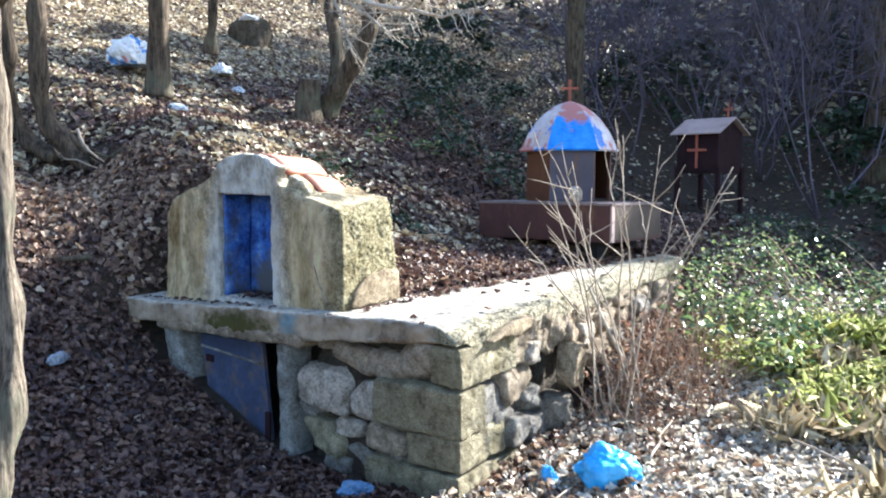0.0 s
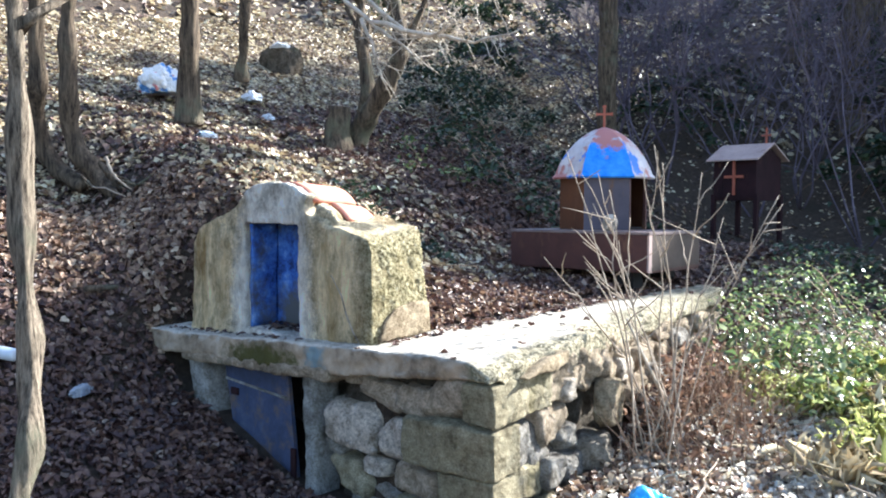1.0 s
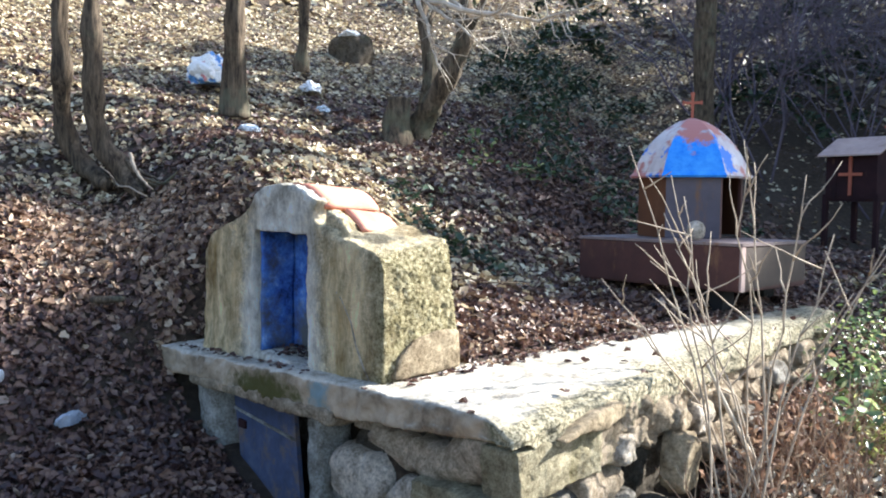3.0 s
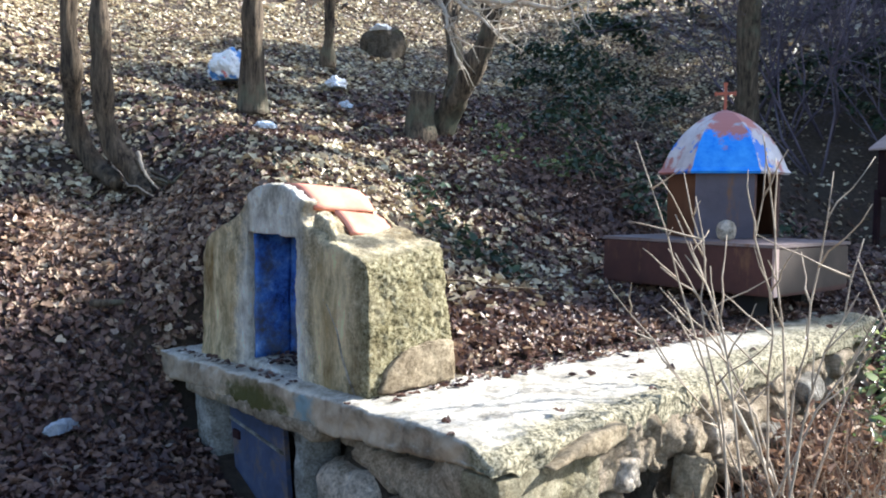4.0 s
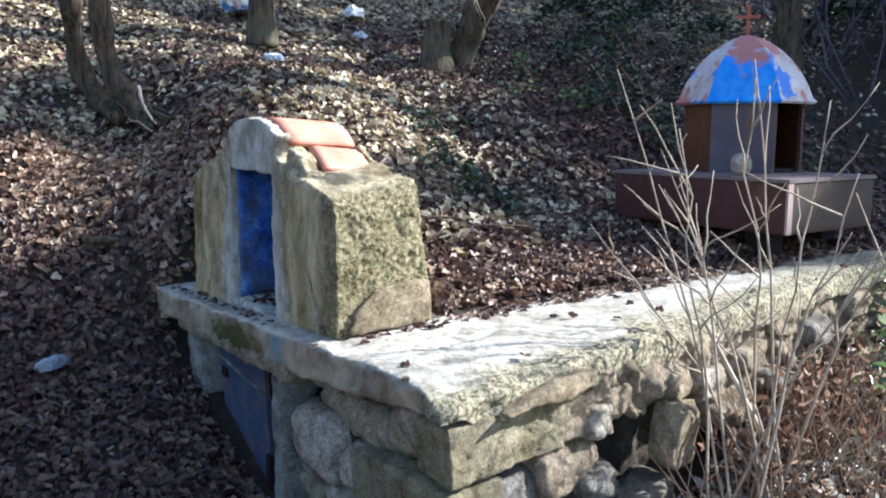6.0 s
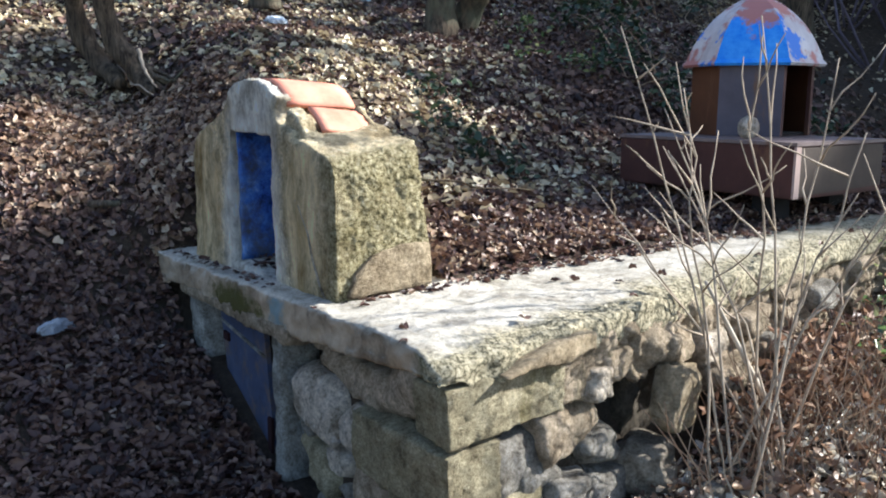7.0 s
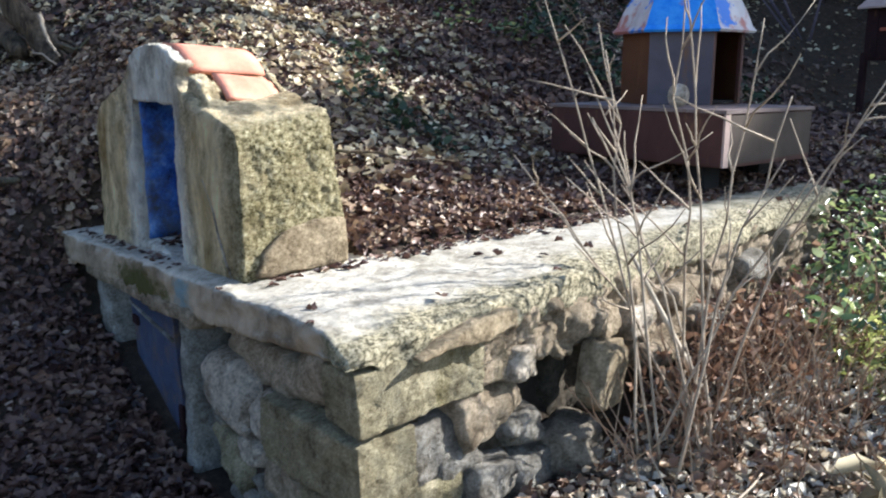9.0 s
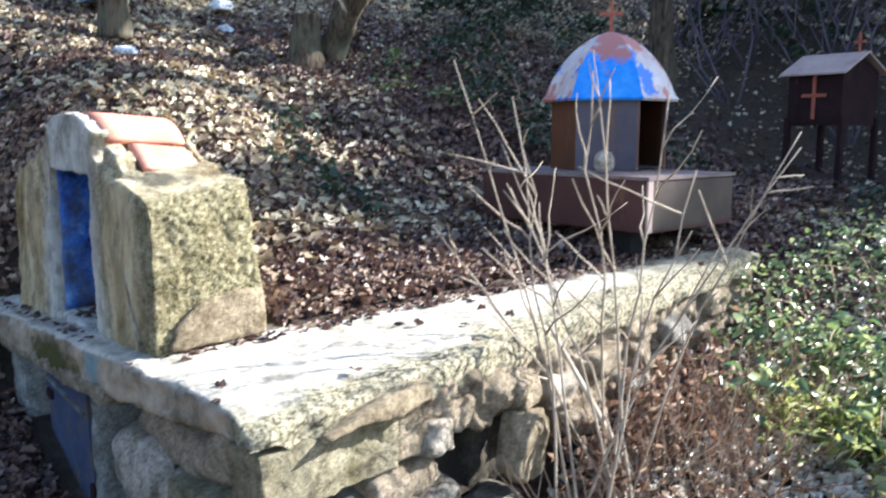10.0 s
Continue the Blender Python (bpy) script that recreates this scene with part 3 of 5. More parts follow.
for z in (0.20, 0.52):
    bm = bmesh.new()
    box(bm, (-1.70 + 0.09 * (0.6 - z), 0.106, z), (-1.64 + 0.09 * (0.6 - z), 0.122, z + 0.035))
    part("hinge", bm, M_DARKSTEEL, door, "rusted strap hinge")

# stones of the front face: x from, x to, z from, z to, tilt, how far proud, material
FRONT = ((-0.945, -0.60, 0.415, 0.632, 0, 0.02, M_STONE), (-0.605, -0.41, 0.41, 0.592, -4, 0.01, M_STONE),
         (-0.72, -0.47, 0.625, 0.745, 10, 0.0, M_EDGE), (-0.52, -0.29, 0.595, 0.755, 5, 0.01, M_EDGE), (-0.335, -0.10, 0.625, 0.81, 3, 0.0, M_EDGE),
         (-0.86, -0.69, 0.695, 0.755, -6, -0.02, M_EDGE), (-0.955, -0.62, 0.235, 0.368, 17, 0.02, M_BLOCK), (-0.70, -0.53, 0.322, 0.412, 4, 0.0, M_STONE),
         (-0.535, -0.265, 0.300, 0.425, 9, 0.01, M_EDGE), (-0.285, -0.08, 0.325, 0.440, 2, 0.0, M_BLOCK), (-0.64, -0.44, 0.215, 0.305, 8, 0.0, M_GREY),
         (-0.46, -0.22, 0.205, 0.312, -3, 0.01, M_GREY), (-0.95, -0.82, 0.365, 0.432, 0, -0.02, M_GREY), (-0.80, -0.60, 0.14, 0.235, 5, 0.0, M_GREY))
for i, (xa, xb, za, zb, tilt, proud, m) in enumerate(FRONT):
    ob = part("stone", rubble(((xb - xa) * 1.04, 0.30, (zb - za) * 1.05), i + 1, 11, 4, 0.045), m, spring, "", True)
    ob.matrix_world = pose((xa + xb) / 2, 0.235 - proud, (za + zb) / 2, 0, tilt, 4 * math.sin(i))
# cut blocks on the corner: x from, y to, z from, z to
CORNER = ((-0.125, 0.50, 0.640, 0.812), (-0.42, 0.27, 0.440, 0.634), (-0.23, 0.44, 0.298, 0.442), (-0.46, 0.56, 0.09, 0.296))
for i, (xa, yb, za, zb) in enumerate(CORNER):
    bm = bmesh.new()
    w, d, h = 0.035 - xa, yb - 0.09, zb - za
    box(bm, (-w, 0, 0.004), (0, d, h - 0.004))
    ob = part("block", weathered(bm, 0.009, ((2.5, 0.016, i), (8, 0.009, 2 + i), (24, 0.0045, 5 + i), (60, 0.005, 6))), M_BLOCK, spring, "rough cut corner block with yellow lichen", True)
    ob.matrix_world = pose(0.035 + 0.008 * math.sin(i * 2.1), 0.09 + 0.01 * math.sin(i * 3.3), za, 2.5, 0, 3 + 2 * math.sin(i))
# stones of the side face: y from, y to, z from, z to, tilt, how far proud, material
SIDE = ((0.235, 0.46, 0.445, 0.632, 8, -0.005, M_GREY), (0.41, 0.655, 0.520, 0.680, 12, 0.01, M_EDGE), (0.34, 0.50, 0.42, 0.52, 5, -0.01, M_GREY),
        (0.60, 0.75, 0.43, 0.55, 6, -0.02, M_GREY), (0.45, 0.65, 0.32, 0.45, -5, 0.02, M_GREY), (0.62, 0.80, 0.27, 0.41, 4, 0.0, M_GREY),
        (0.485, 0.60, 0.665, 0.80, 0, -0.01, M_EDGE), (0.57, 0.68, 0.655, 0.758, 0, 0.015, M_STONE), (0.655, 0.81, 0.695, 0.80, 4, 0.0, M_EDGE),
        (0.95, 1.11, 0.69, 0.79, 3, 0.01, M_EDGE), (1.16, 1.32, 0.64, 0.76, -4, 0.01, M_STONE), (1.38, 1.62, 0.67, 0.78, 5, 0.0, M_EDGE), (1.66, 1.88, 0.77, 0.87, 0, 0.0, M_EDGE),
        (1.94, 2.18, 0.68, 0.80, 4, 0.01, M_GREY), (2.32, 2.58, 0.74, 0.87, 0, 0.0, M_EDGE), (1.26, 1.46, 0.51, 0.64, 6, 0.02, M_EDGE), (1.58, 1.80, 0.54, 0.67, -5, 0.02, M_GREY))
for i, (ya, yb, za, zb, tilt, proud, m) in enumerate(SIDE):
    y = (ya + yb) / 2
    ob = part("stone", rubble((0.26, (yb - ya) * 1.06, (zb - za) * 1.06), i + 31, 11, 4, 0.045), m, spring, "", True)
    ob.matrix_world = pose(0.045 - 0.05 * min(y, 0.85) - 0.129 * max(0, y - 0.85) - 0.13 + proud, y, (za + zb) / 2, tilt, 0, 7 + 4 * math.sin(i * 2.9))

# ---- the cement niche shrine ----
shrine = thing("niche_shrine", (0, 0, 0), "weathered cement wayside shrine with a blue niche and terracotta top", "shrine")
Y0, DEEP = 0.14, 0.36
NX0, NX1, NZ0, NZ1, ND = -1.622, -1.182, 0.862, 1.392, 0.21
bm = bmesh.new()
prism(bm, [(-2.12, Y0, 0.74), (NX0, Y0, 0.74), (NX0, Y0, NZ1), (NX0, Y0, 1.555), (-1.68, Y0, 1.50), (-1.76, Y0, 1.462), (-1.87, Y0, 1.432), (-2.03, Y0, 1.365), (-2.075, Y0, 1.29), (-2.09, Y0, 1.15)], (0, DEEP, 0))
prism(bm, [(NX1, Y0, 0.74), (-0.98, Y0, 0.76), (-0.98, Y0, 1.41), (-1.12, Y0, 1.445), (NX1 - 0.02, Y0, 1.49)], (0, DEEP, 0))
prism(bm, [(-1.02, Y0, 0.74), (-0.685, Y0, 0.76), (-0.685, Y0, 1.285), (-0.71, Y0, 1.335), (-0.88, Y0, 1.375), (-1.02, Y0, 1.385)], (0, DEEP, 0.062))
prism(bm, [(NX0 - 0.01, Y0, NZ1), (NX1 + 0.01, Y0, NZ1), (NX1 + 0.06, Y0, 1.53), (-1.27, Y0, 1.585), (-1.42, Y0, 1.597), (-1.54, Y0, 1.582), (NX0 - 0.01, Y0, 1.552)], (0, 0.065, 0))
prism(bm, [(NX0 - 0.01, Y0 + 0.02, NZ1), (NX1 + 0.01, Y0 + 0.02, NZ1), (NX1 + 0.05, Y0 + 0.02, 1.47), (-1.29, Y0 + 0.02, 1.535), (-1.42, Y0 + 0.02, 1.55), (-1.54, Y0 + 0.02, 1.55), (NX0 - 0.01, Y0 + 0.02, 1.535)], (0, DEEP - 0.02, 0))
box(bm, (NX0 - 0.02, Y0 + ND + 0.03, 0.74), (NX1 + 0.02, Y0 + DEEP, NZ1 + 0.05))
box(bm, (NX0 - 0.02, Y0 + 0.01, 0.74), (NX1 + 0.02, Y0 + DEEP, NZ0))
bm = weathered(bm, 0.0085, ((2.5, 0.018, 11), (8, 0.008, 12), (22, 0.004, 13)))
bm.normal_update()
for v in bm.verts:
    if v.co.y > 0.30:               # the back leans in
        v.co.y -= 0.030 * smooth01(1.0, 1.4, v.co.z) * smooth01(0.30, 0.48, v.co.y)
    crumb = smooth01(-0.80, -0.70, v.co.x) * (0.3 + 0.7 * smooth01(0.16, 0.22, v.co.y))
    d = 0.35 + 0.65 * crumb         # bare roughcast on the side, a skim of render on the front
    v.co += v.normal * d * (0.004 * noise.noise(v.co * 17) + 0.004 * noise.noise(v.co * 48 + Vector((4, 1, 2))) + 0.006 * noise.noise(v.co * 105))
part("body", bm, M_CONC, shrine, "mossy weathered cement body", True)
# ridge mortar that beds the tiles
bm = bmesh.new()


def arc_band(cx, cz, r0, r1, a0, a1, y0, y1, n=10):
    ring = [(cx + r1 * math.cos(radians(a0 + (a1 - a0) * i / n)), y0, cz + r1 * math.sin(radians(a0 + (a1 - a0) * i / n))) for i in range(n + 1)]
    ring += [(cx + r0 * math.cos(radians(a1 - (a1 - a0) * i / n)), y0, cz + r0 * math.sin(radians(a1 - (a1 - a0) * i / n))) for i in range(n + 1)]
    prism(bm, ring, (0, y1 - y0, 0))


arc_band(-1.335, 1.298, 0.22, 0.294, 50, 116, Y0 + 0.005, Y0 + 0.045)
arc_band(-1.335, 1.298, 0.22, 0.288, 106, 118, Y0 + 0.03, Y0 + DEEP - 0.06)
arc_band(-1.175, 1.182, 0.25, 0.330, 34, 72, Y0 + 0.02, Y0 + 0.075)
arc_band(-1.175, 1.182, 0.25, 0.332, 30, 42, Y0 + 0.05, Y0 + DEEP - 0.04)
arc_band(-1.175, 1.182, 0.25, 0.330, 36, 72, Y0 + DEEP - 0.07, Y0 + DEEP - 0.04)
part("tile_mortar", weathered(bm, 0.007, ((9, 0.012, 41), (24, 0.012, 42), (60, 0.006, 43))), M_CONC, shrine, "lumpy grey mortar round the tiles", True)
# smooth patch low on the side, left of a fallen render coat
bm = bmesh.new()
prism(bm, [(-0.695, 0.175, 0.885), (-0.695, 0.50, 0.90), (-0.695, 0.494, 1.045), (-0.695, 0.39, 1.055), (-0.695, 0.27, 1.022), (-0.695, 0.205, 0.965)], (0.027, 0, 0))
part("render_patch", weathered(bm, 0.008, ((6, 0.008, 21), (30, 0.003, 22))), M_FACING, shrine, "smooth patch of render", True)
# blue lining
e = 0.016
for lo, hi in (((NX0 + 0.012, Y0 + 0.03, NZ0), (NX0 + 0.012 + e, Y0 + ND - e, NZ1)), ((NX1 - 0.012 - e, Y0 + 0.03, NZ0), (NX1 - 0.012, Y0 + ND - e, NZ1)),
               ((NX0 + 0.006, Y0 + ND - e, NZ0), (NX1 - 0.006, Y0 + ND + 0.004, NZ1))):
    bm = bmesh.new()
    box(bm, lo, hi)
    bmesh.ops.subdivide_edges(bm, edges=bm.edges[:], cuts=9, use_grid_fill=True)
    for v in bm.verts:
        v.co += 0.010 * Vector((noise.noise(v.co * 11), noise.noise(v.co * 11 + Vector((5, 0, 0))), 0))
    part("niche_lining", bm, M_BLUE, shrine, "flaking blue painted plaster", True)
# the long crack across the front, filled with pale lime
bm = bmesh.new()
crack = [Vector((-0.99, Y0 - 0.006, 1.20)), Vector((-0.93, Y0 - 0.008, 1.16)), Vector((-0.87, Y0 - 0.006, 1.08)), Vector((-0.84, Y0 - 0.006, 1.0)), Vector((-0.79, Y0 - 0.006, 0.92)), Vector((-0.74, Y0 - 0.004, 0.86))]
tube(bm, crack, [0.0015, 0.003, 0.0035, 0.0035, 0.004, 0.004], 5)
part("crack_filling", bm, M_STONE, shrine, "pale filling in a long crack", True)


def barrel(name, x, z, r, y0, y1, a0, a1, tilt, thick=0.018):
    bm = bmesh.new()
    n, m = 14, 6
    vs = {}
    for s, rr in ((0, r), (1, r - thick)):
        for j in range(m + 1):
            for i in range(n + 1):
                a = radians(a0 + (a1 - a0) * i / n)
                yy = y0 + (y1 - y0) * j / m
                q = rr * (1 - 0.06 * j / m) + 0.004 * noise.noise(Vector((a * 2, yy * 9, s)))
                vs[s, j, i] = bm.verts.new((x + q * math.cos(a), yy, z + q * math.sin(a) + tilt * (yy - y0)))
    for j in range(m):
        for i in range(n):
            bm.faces.new((vs[0, j, i], vs[0, j, i + 1], vs[0, j + 1, i + 1], vs[0, j + 1, i]))
            bm.faces.new((vs[1, j, i], vs[1, j + 1, i], vs[1, j + 1, i + 1], vs[1, j, i + 1]))
    for j in range(m):
        for i in (0, n):
            bm.faces.new((vs[0, j, i], vs[0, j + 1, i], vs[1, j + 1, i], vs[1, j, i]))
    for i in range(n):
        for j in (0, m):
            bm.faces.new((vs[0, j, i], vs[0, j, i + 1], vs[1, j, i + 1], vs[1, j, i]))
    bmesh.ops.recalc_face_normals(bm, faces=bm.faces[:])
    part(name, bm, M_TILE, shrine, "curved terracotta roof tile bedded in mortar", True)


barrel("roof_tile", -1.335, 1.298, 0.304, Y0 + 0.045, Y0 + DEEP - 0.04, 44, 108, 0.0)
barrel("roof_tile", -1.175, 1.182, 0.343, Y0 + 0.09, Y0 + DEEP - 0.07, 44, 68, 0.0)

# ---- the domed metal shrine ----
domed = thing("domed_shrine", (-1.17, 2.86, 1.09), "rusty metal wayside shrine with a patchy blue dome", "shrine")


def local(bm, name, m, parent, label="", smooth=False):
    return part(name, bm, m, parent, label, smooth)


# plinth of folded sheet
BASE_Z, TOP_Z = -0.01, 0.25
ux, uy = Vector((1, 0, 0)), Vector((0, 1, 0))
corner = Vector((-0.53 + 1.17, 2.33 - 2.86, 0))
LONG, WIDE = 1.06, 0.72
PL = [corner - LONG * ux, corner, corner + WIDE * uy, corner - LONG * ux + WIDE * uy]
bm = bmesh.new()
prism(bm, [(p.x, p.y, BASE_Z) for p in PL], (0, 0, TOP_Z - BASE_Z - 0.02))
bmesh.ops.bevel(bm, geom=bm.edges[:], offset=0.008, segments=2, affect="EDGES")
local(bm, "plinth", M_RUST, domed, "brown painted sheet steel plinth")
bm = bmesh.new()
edge = corner + 0.004 * ux
prism(bm, [(q.x, q.y, z) for q, z in ((edge + 0.012 * uy, BASE_Z + 0.012), (edge + (WIDE - 0.012) * uy, BASE_Z + 0.03), (edge + (WIDE - 0.012) * uy, TOP_Z - 0.03), (edge + 0.012 * uy, TOP_Z - 0.03))], tuple(-0.01 * ux))
local(bm, "side_sheet", M_FADED, domed, "faded tan sheet on the plinth side")
# pale strip that puts the sunlit edge of the corner into colour
bm = bmesh.new()
prism(bm, [(q.x, q.y, BASE_Z + 0.004) for q in (edge - 0.012 * ux, edge + 0.005 * ux - 0.008 * uy, edge + 0.006 * ux + 0.028 * uy, edge - 0.004 * ux + 0.028 * uy)], (0, 0, TOP_Z - BASE_Z - 0.03))
local(bm, "corner_strip", M_ROOF, domed, "pale strip along the sunlit plinth corner")
bm = bmesh.new()
mid = sum(PL, Vector()) / 4
prism(bm, [(mid.x + (p.x - mid.x) * 1.015, mid.y + (p.y - mid.y) * 1.015, TOP_Z - 0.022) for p in PL], (0, 0, 0.016))
local(bm, "plinth_top", M_TOPSHEET, domed, "dull brown plinth top")
# assumed feet, near-black to sink into the shadow under the plinth
for p in PL:
    bm = bmesh.new()
    q = mid + (p - mid) * 0.62
    box(bm, (q.x - 0.06, q.y - 0.06, -0.3), (q.x + 0.06, q.y + 0.06, BASE_Z))
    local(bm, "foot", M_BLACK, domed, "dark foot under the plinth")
R, A0 = 0.305, 35.7
EAVE, DOME_TOP = 0.61, 0.965
hexa = [Vector((R * math.cos(radians(A0 + 60 * k)), R * math.sin(radians(A0 + 60 * k)), 0)) for k in range(6)]
for k in range(6):
    p, q = hexa[k], hexa[(k + 1) % 6]
    if k == 5:
        continue                # the open side
    bm = bmesh.new()
    inn = -(p + q).normalized() * 0.012
    prism(bm, [(p.x, p.y, TOP_Z - 0.004), (q.x, q.y, TOP_Z - 0.004), (q.x, q.y, EAVE), (p.x, p.y, EAVE)], inn)
    local(bm, "side_panel", M_PLUM if k == 4 else M_RUSTWARM, domed, "faded plum sheet panel" if k == 4 else "rust brown sheet panel")
p, q = hexa[5], hexa[0]
for a, c in ((p, p + (q - p) * 0.08), (p + (q - p) * 0.92, q)):
    bm = bmesh.new()
    prism(bm, [(a.x, a.y, TOP_Z - 0.004), (c.x, c.y, TOP_Z - 0.004), (c.x, c.y, EAVE), (a.x, a.y, EAVE)], -(p + q).normalized() * 0.02)
    local(bm, "door_frame", M_RUST, domed, "rusty frame of the open side")
bm = bmesh.new()
prism(bm, [(v.x * 0.9, v.y * 0.9, TOP_Z + 0.002) for v in hexa], (0, 0, 0.01))
local(bm, "inner_floor", M_BLACK, domed, "near-black floor inside the shrine")
# dome: six curved gores
for k in range(6):
    bm = bmesh.new()
    n, m = 16, 6
    vs = {}
    for s in (0, 1):
        for j in range(n + 1):
            rr = (R + 0.045 - 0.012 * s) * (1 - (j / n) ** 3) ** 0.6 * (1 - 0.38 * j / n)
            rr = max(rr, 0.012)
            if j == 0:
                rr = R + 0.058 - 0.012 * s
            zz = EAVE - 0.012 * s + (DOME_TOP - EAVE) * j / n
            c0 = Vector((math.cos(radians(A0 + 60 * k)), math.sin(radians(A0 + 60 * k)), 0))
            c1 = Vector((math.cos(radians(A0 + 60 * k + 60)), math.sin(radians(A0 + 60 * k + 60)), 0))
            for i in range(m + 1):
                d = c0.lerp(c1, i / m)
                vs[s, j, i] = bm.verts.new((d.x * rr, d.y * rr, zz - EAVE))
    for j in range(n):
        for i in range(m):
            bm.faces.new((vs[0, j, i], vs[0, j, i + 1], vs[0, j + 1, i + 1], vs[0, j + 1, i]))
            bm.faces.new((vs[1, j, i], vs[1, j + 1, i], vs[1, j + 1, i + 1], vs[1, j, i + 1]))
    for i in range(m):
        bm.faces.new((vs[0, 0, i], vs[1, 0, i], vs[1, 0, i + 1], vs[0, 0, i + 1]))
    ob = local(bm, "dome_gore", M_DOMEBLUE if k == 4 else M_DOME, domed, "bright blue patch on worn sheet" if k == 4 else "worn grey and red oxide sheet", False)
    ob.location.z = EAVE
bm = bmesh.new()
box(bm, (-0.008, -0.008, 0), (0.008, 0.008, 0.16))
va = radians(A0 + 270 + 90 - 60)
for lo, hi in (((-0.05, -0.007, 0.095), (0.05, 0.007, 0.11)), ((-0.012, -0.009, 0.15), (0.012, 0.009, 0.165)), ((-0.058, -0.009, 0.09), (-0.048, 0.009, 0.115)), ((0.048, -0.009, 0.09), (0.058, 0.009, 0.115))):
    box(bm, lo, hi)
ob = local(bm, "cross", M_REDCROSS, domed, "small red oxide cross")
ob.location.z, ob.rotation_euler.z = DOME_TOP - 0.01, radians(30)

# ---- the small shrine on legs ----
far = thing("legged_shrine", (-1.38, 5.98, 0.88), "dark metal roadside shrine on four legs with a pitched roof", "shrine", "", -8)


def lpart(name, pieces, m, label=""):
    bm = bmesh.new()
    for lo, hi in pieces:
        box(bm, lo, hi)
    return part(name, bm, m, far, label)


W2, D2 = 0.245, 0.245
for sx in (-1, 1):
    for sy in (-1, 1):
        lpart("leg", [((sx * W2 - 0.022, sy * D2 - 0.022, -0.3), (sx * W2 + 0.022, sy * D2 + 0.022, 0.74))], M_DARKSTEEL)
lpart("cabinet", [((-W2, -D2, 0.68), (W2, D2, 0.70)), ((-W2, D2 - 0.012, 0.70), (W2, D2, 1.09)), ((W2 - 0.012, -D2, 0.70), (W2, D2, 1.09)), ((-W2, -D2, 0.70), (-W2 + 0.012, D2, 1.09))], M_DARKSTEEL, "dark steel cabinet")
lpart("cabinet_door", [((-W2, -D2 - 0.012, 0.70), (-0.14, -D2, 1.09)), ((0.14, -D2 - 0.012, 0.70), (W2, -D2, 1.09)), ((-0.14, -D2 - 0.006, 0.70), (0.14, -D2, 1.09))], M_DARKSTEEL, "dark front door")
lpart("door_cross", [((-0.013, -D2 - 0.03, 0.73), (0.013, -D2 - 0.014, 1.06)), ((-0.11, -D2 - 0.03, 0.895), (0.11, -D2 - 0.014, 0.92))], M_REDCROSS, "rusty red cross on the door")
for s in (-1, 1):
    bm = bmesh.new()
    prism(bm, [(-0.30, s * 0.32, 1.06), (0.30, s * 0.32, 1.06), (0.30, 0, 1.22), (-0.30, 0, 1.22)], (0, 0, 0.014))
    part("roof_sheet", bm, M_ROOF, far, "dull sheet metal roof slope")
for sx in (-1, 1):
    bm = bmesh.new()
    prism(bm, [(sx * W2, -D2, 1.085), (sx * W2, D2, 1.085), (sx * W2, 0, 1.20)], (-sx * 0.012, 0, 0))
    part("gable", bm, M_DARKSTEEL, far)
lpart("cross", [((0.20, -0.008, 1.22), (0.216, 0.008, 1.38)), ((0.155, -0.008, 1.30), (0.262, 0.008, 1.316))], M_REDCROSS, "small red oxide cross on the ridge")

far.scale = (0.94, 0.94, 1.02)

# ---- leaves: many small bent blades in one mesh ----
rng = np.random.default_rng(7)


PLAIN = ((-0.5, 0), (-0.12, 0.5), (0.22, 0.38), (0.5, 0), (0.22, -0.38), (-0.12, -0.5))
LOBED = ((-0.5, 0), (-0.34, 0.30), (-0.16, 0.34), (0.02, 0.5), (0.24, 0.30), (0.5, 0.05), (0.26, -0.31), (0.04, -0.49), (-0.15, -0.30), (-0.35, -0.28))


def blades(name, places, sizes, normals, aspect, curl, material, label, category, parent=None, kind="stuff", outline=PLAIN):
    n, sides = len(places), len(outline)
    P, S = np.array(places, float), np.array(sizes, float)[:, None]
    N = np.array(normals, float)
    N /= np.linalg.norm(N, axis=1)[:, None]
    U = np.cross(N, rng.normal(size=(n, 3)))
    U /= np.linalg.norm(U, axis=1)[:, None] + 1e-9
    V = np.cross(N, U)
    wid = aspect * (0.7 + 0.6 * rng.random((n, 1)))
    c1, c2 = (curl * np.clip(rng.normal(size=(n, 1)), -1.5, 1.5) for _ in range(2))
    twist = 0.5 * curl * np.clip(rng.normal(size=(n, 1)), -1.5, 1.5)
    rows = []
    for a, b in outline:
        jit = 1.0 if outline is PLAIN else 0.75 + 0.5 * rng.random((n, 1))
        lift = c1 * a * a * 3 * np.where(a < 0, 0.6, 1.0) + np.abs(c2) * abs(b) * 2 + twist * a * b * 6
        rows.append(P + S * U * a * jit + S * V * wid * b * 1.1 * jit + N * S * lift)
    verts = np.stack(rows + [P], axis=1).reshape(-1, 3)
    k = np.arange(n)[:, None, None] * (sides + 1)
    faces = (k + np.array([[i, sides, (i + 1) % sides] for i in range(sides)])[None]).reshape(-1, 3)
    me = bpy.data.meshes.new(name)
    me.vertices.add(len(verts))
    me.vertices.foreach_set("co", verts.ravel())
    me.loops.add(faces.size)
    me.loops.foreach_set("vertex_index", faces.ravel())
    me.polygons.add(len(faces))
    me.polygons.foreach_set("loop_start", np.arange(0, faces.size, 3))
    me.polygons.foreach_set("loop_total", np.full(len(faces), 3))
    me.update()
    me.materials.append(material)
    ob = new(name, me)
    ob.parent = parent
    return tagged(ob, label, category, "", kind)


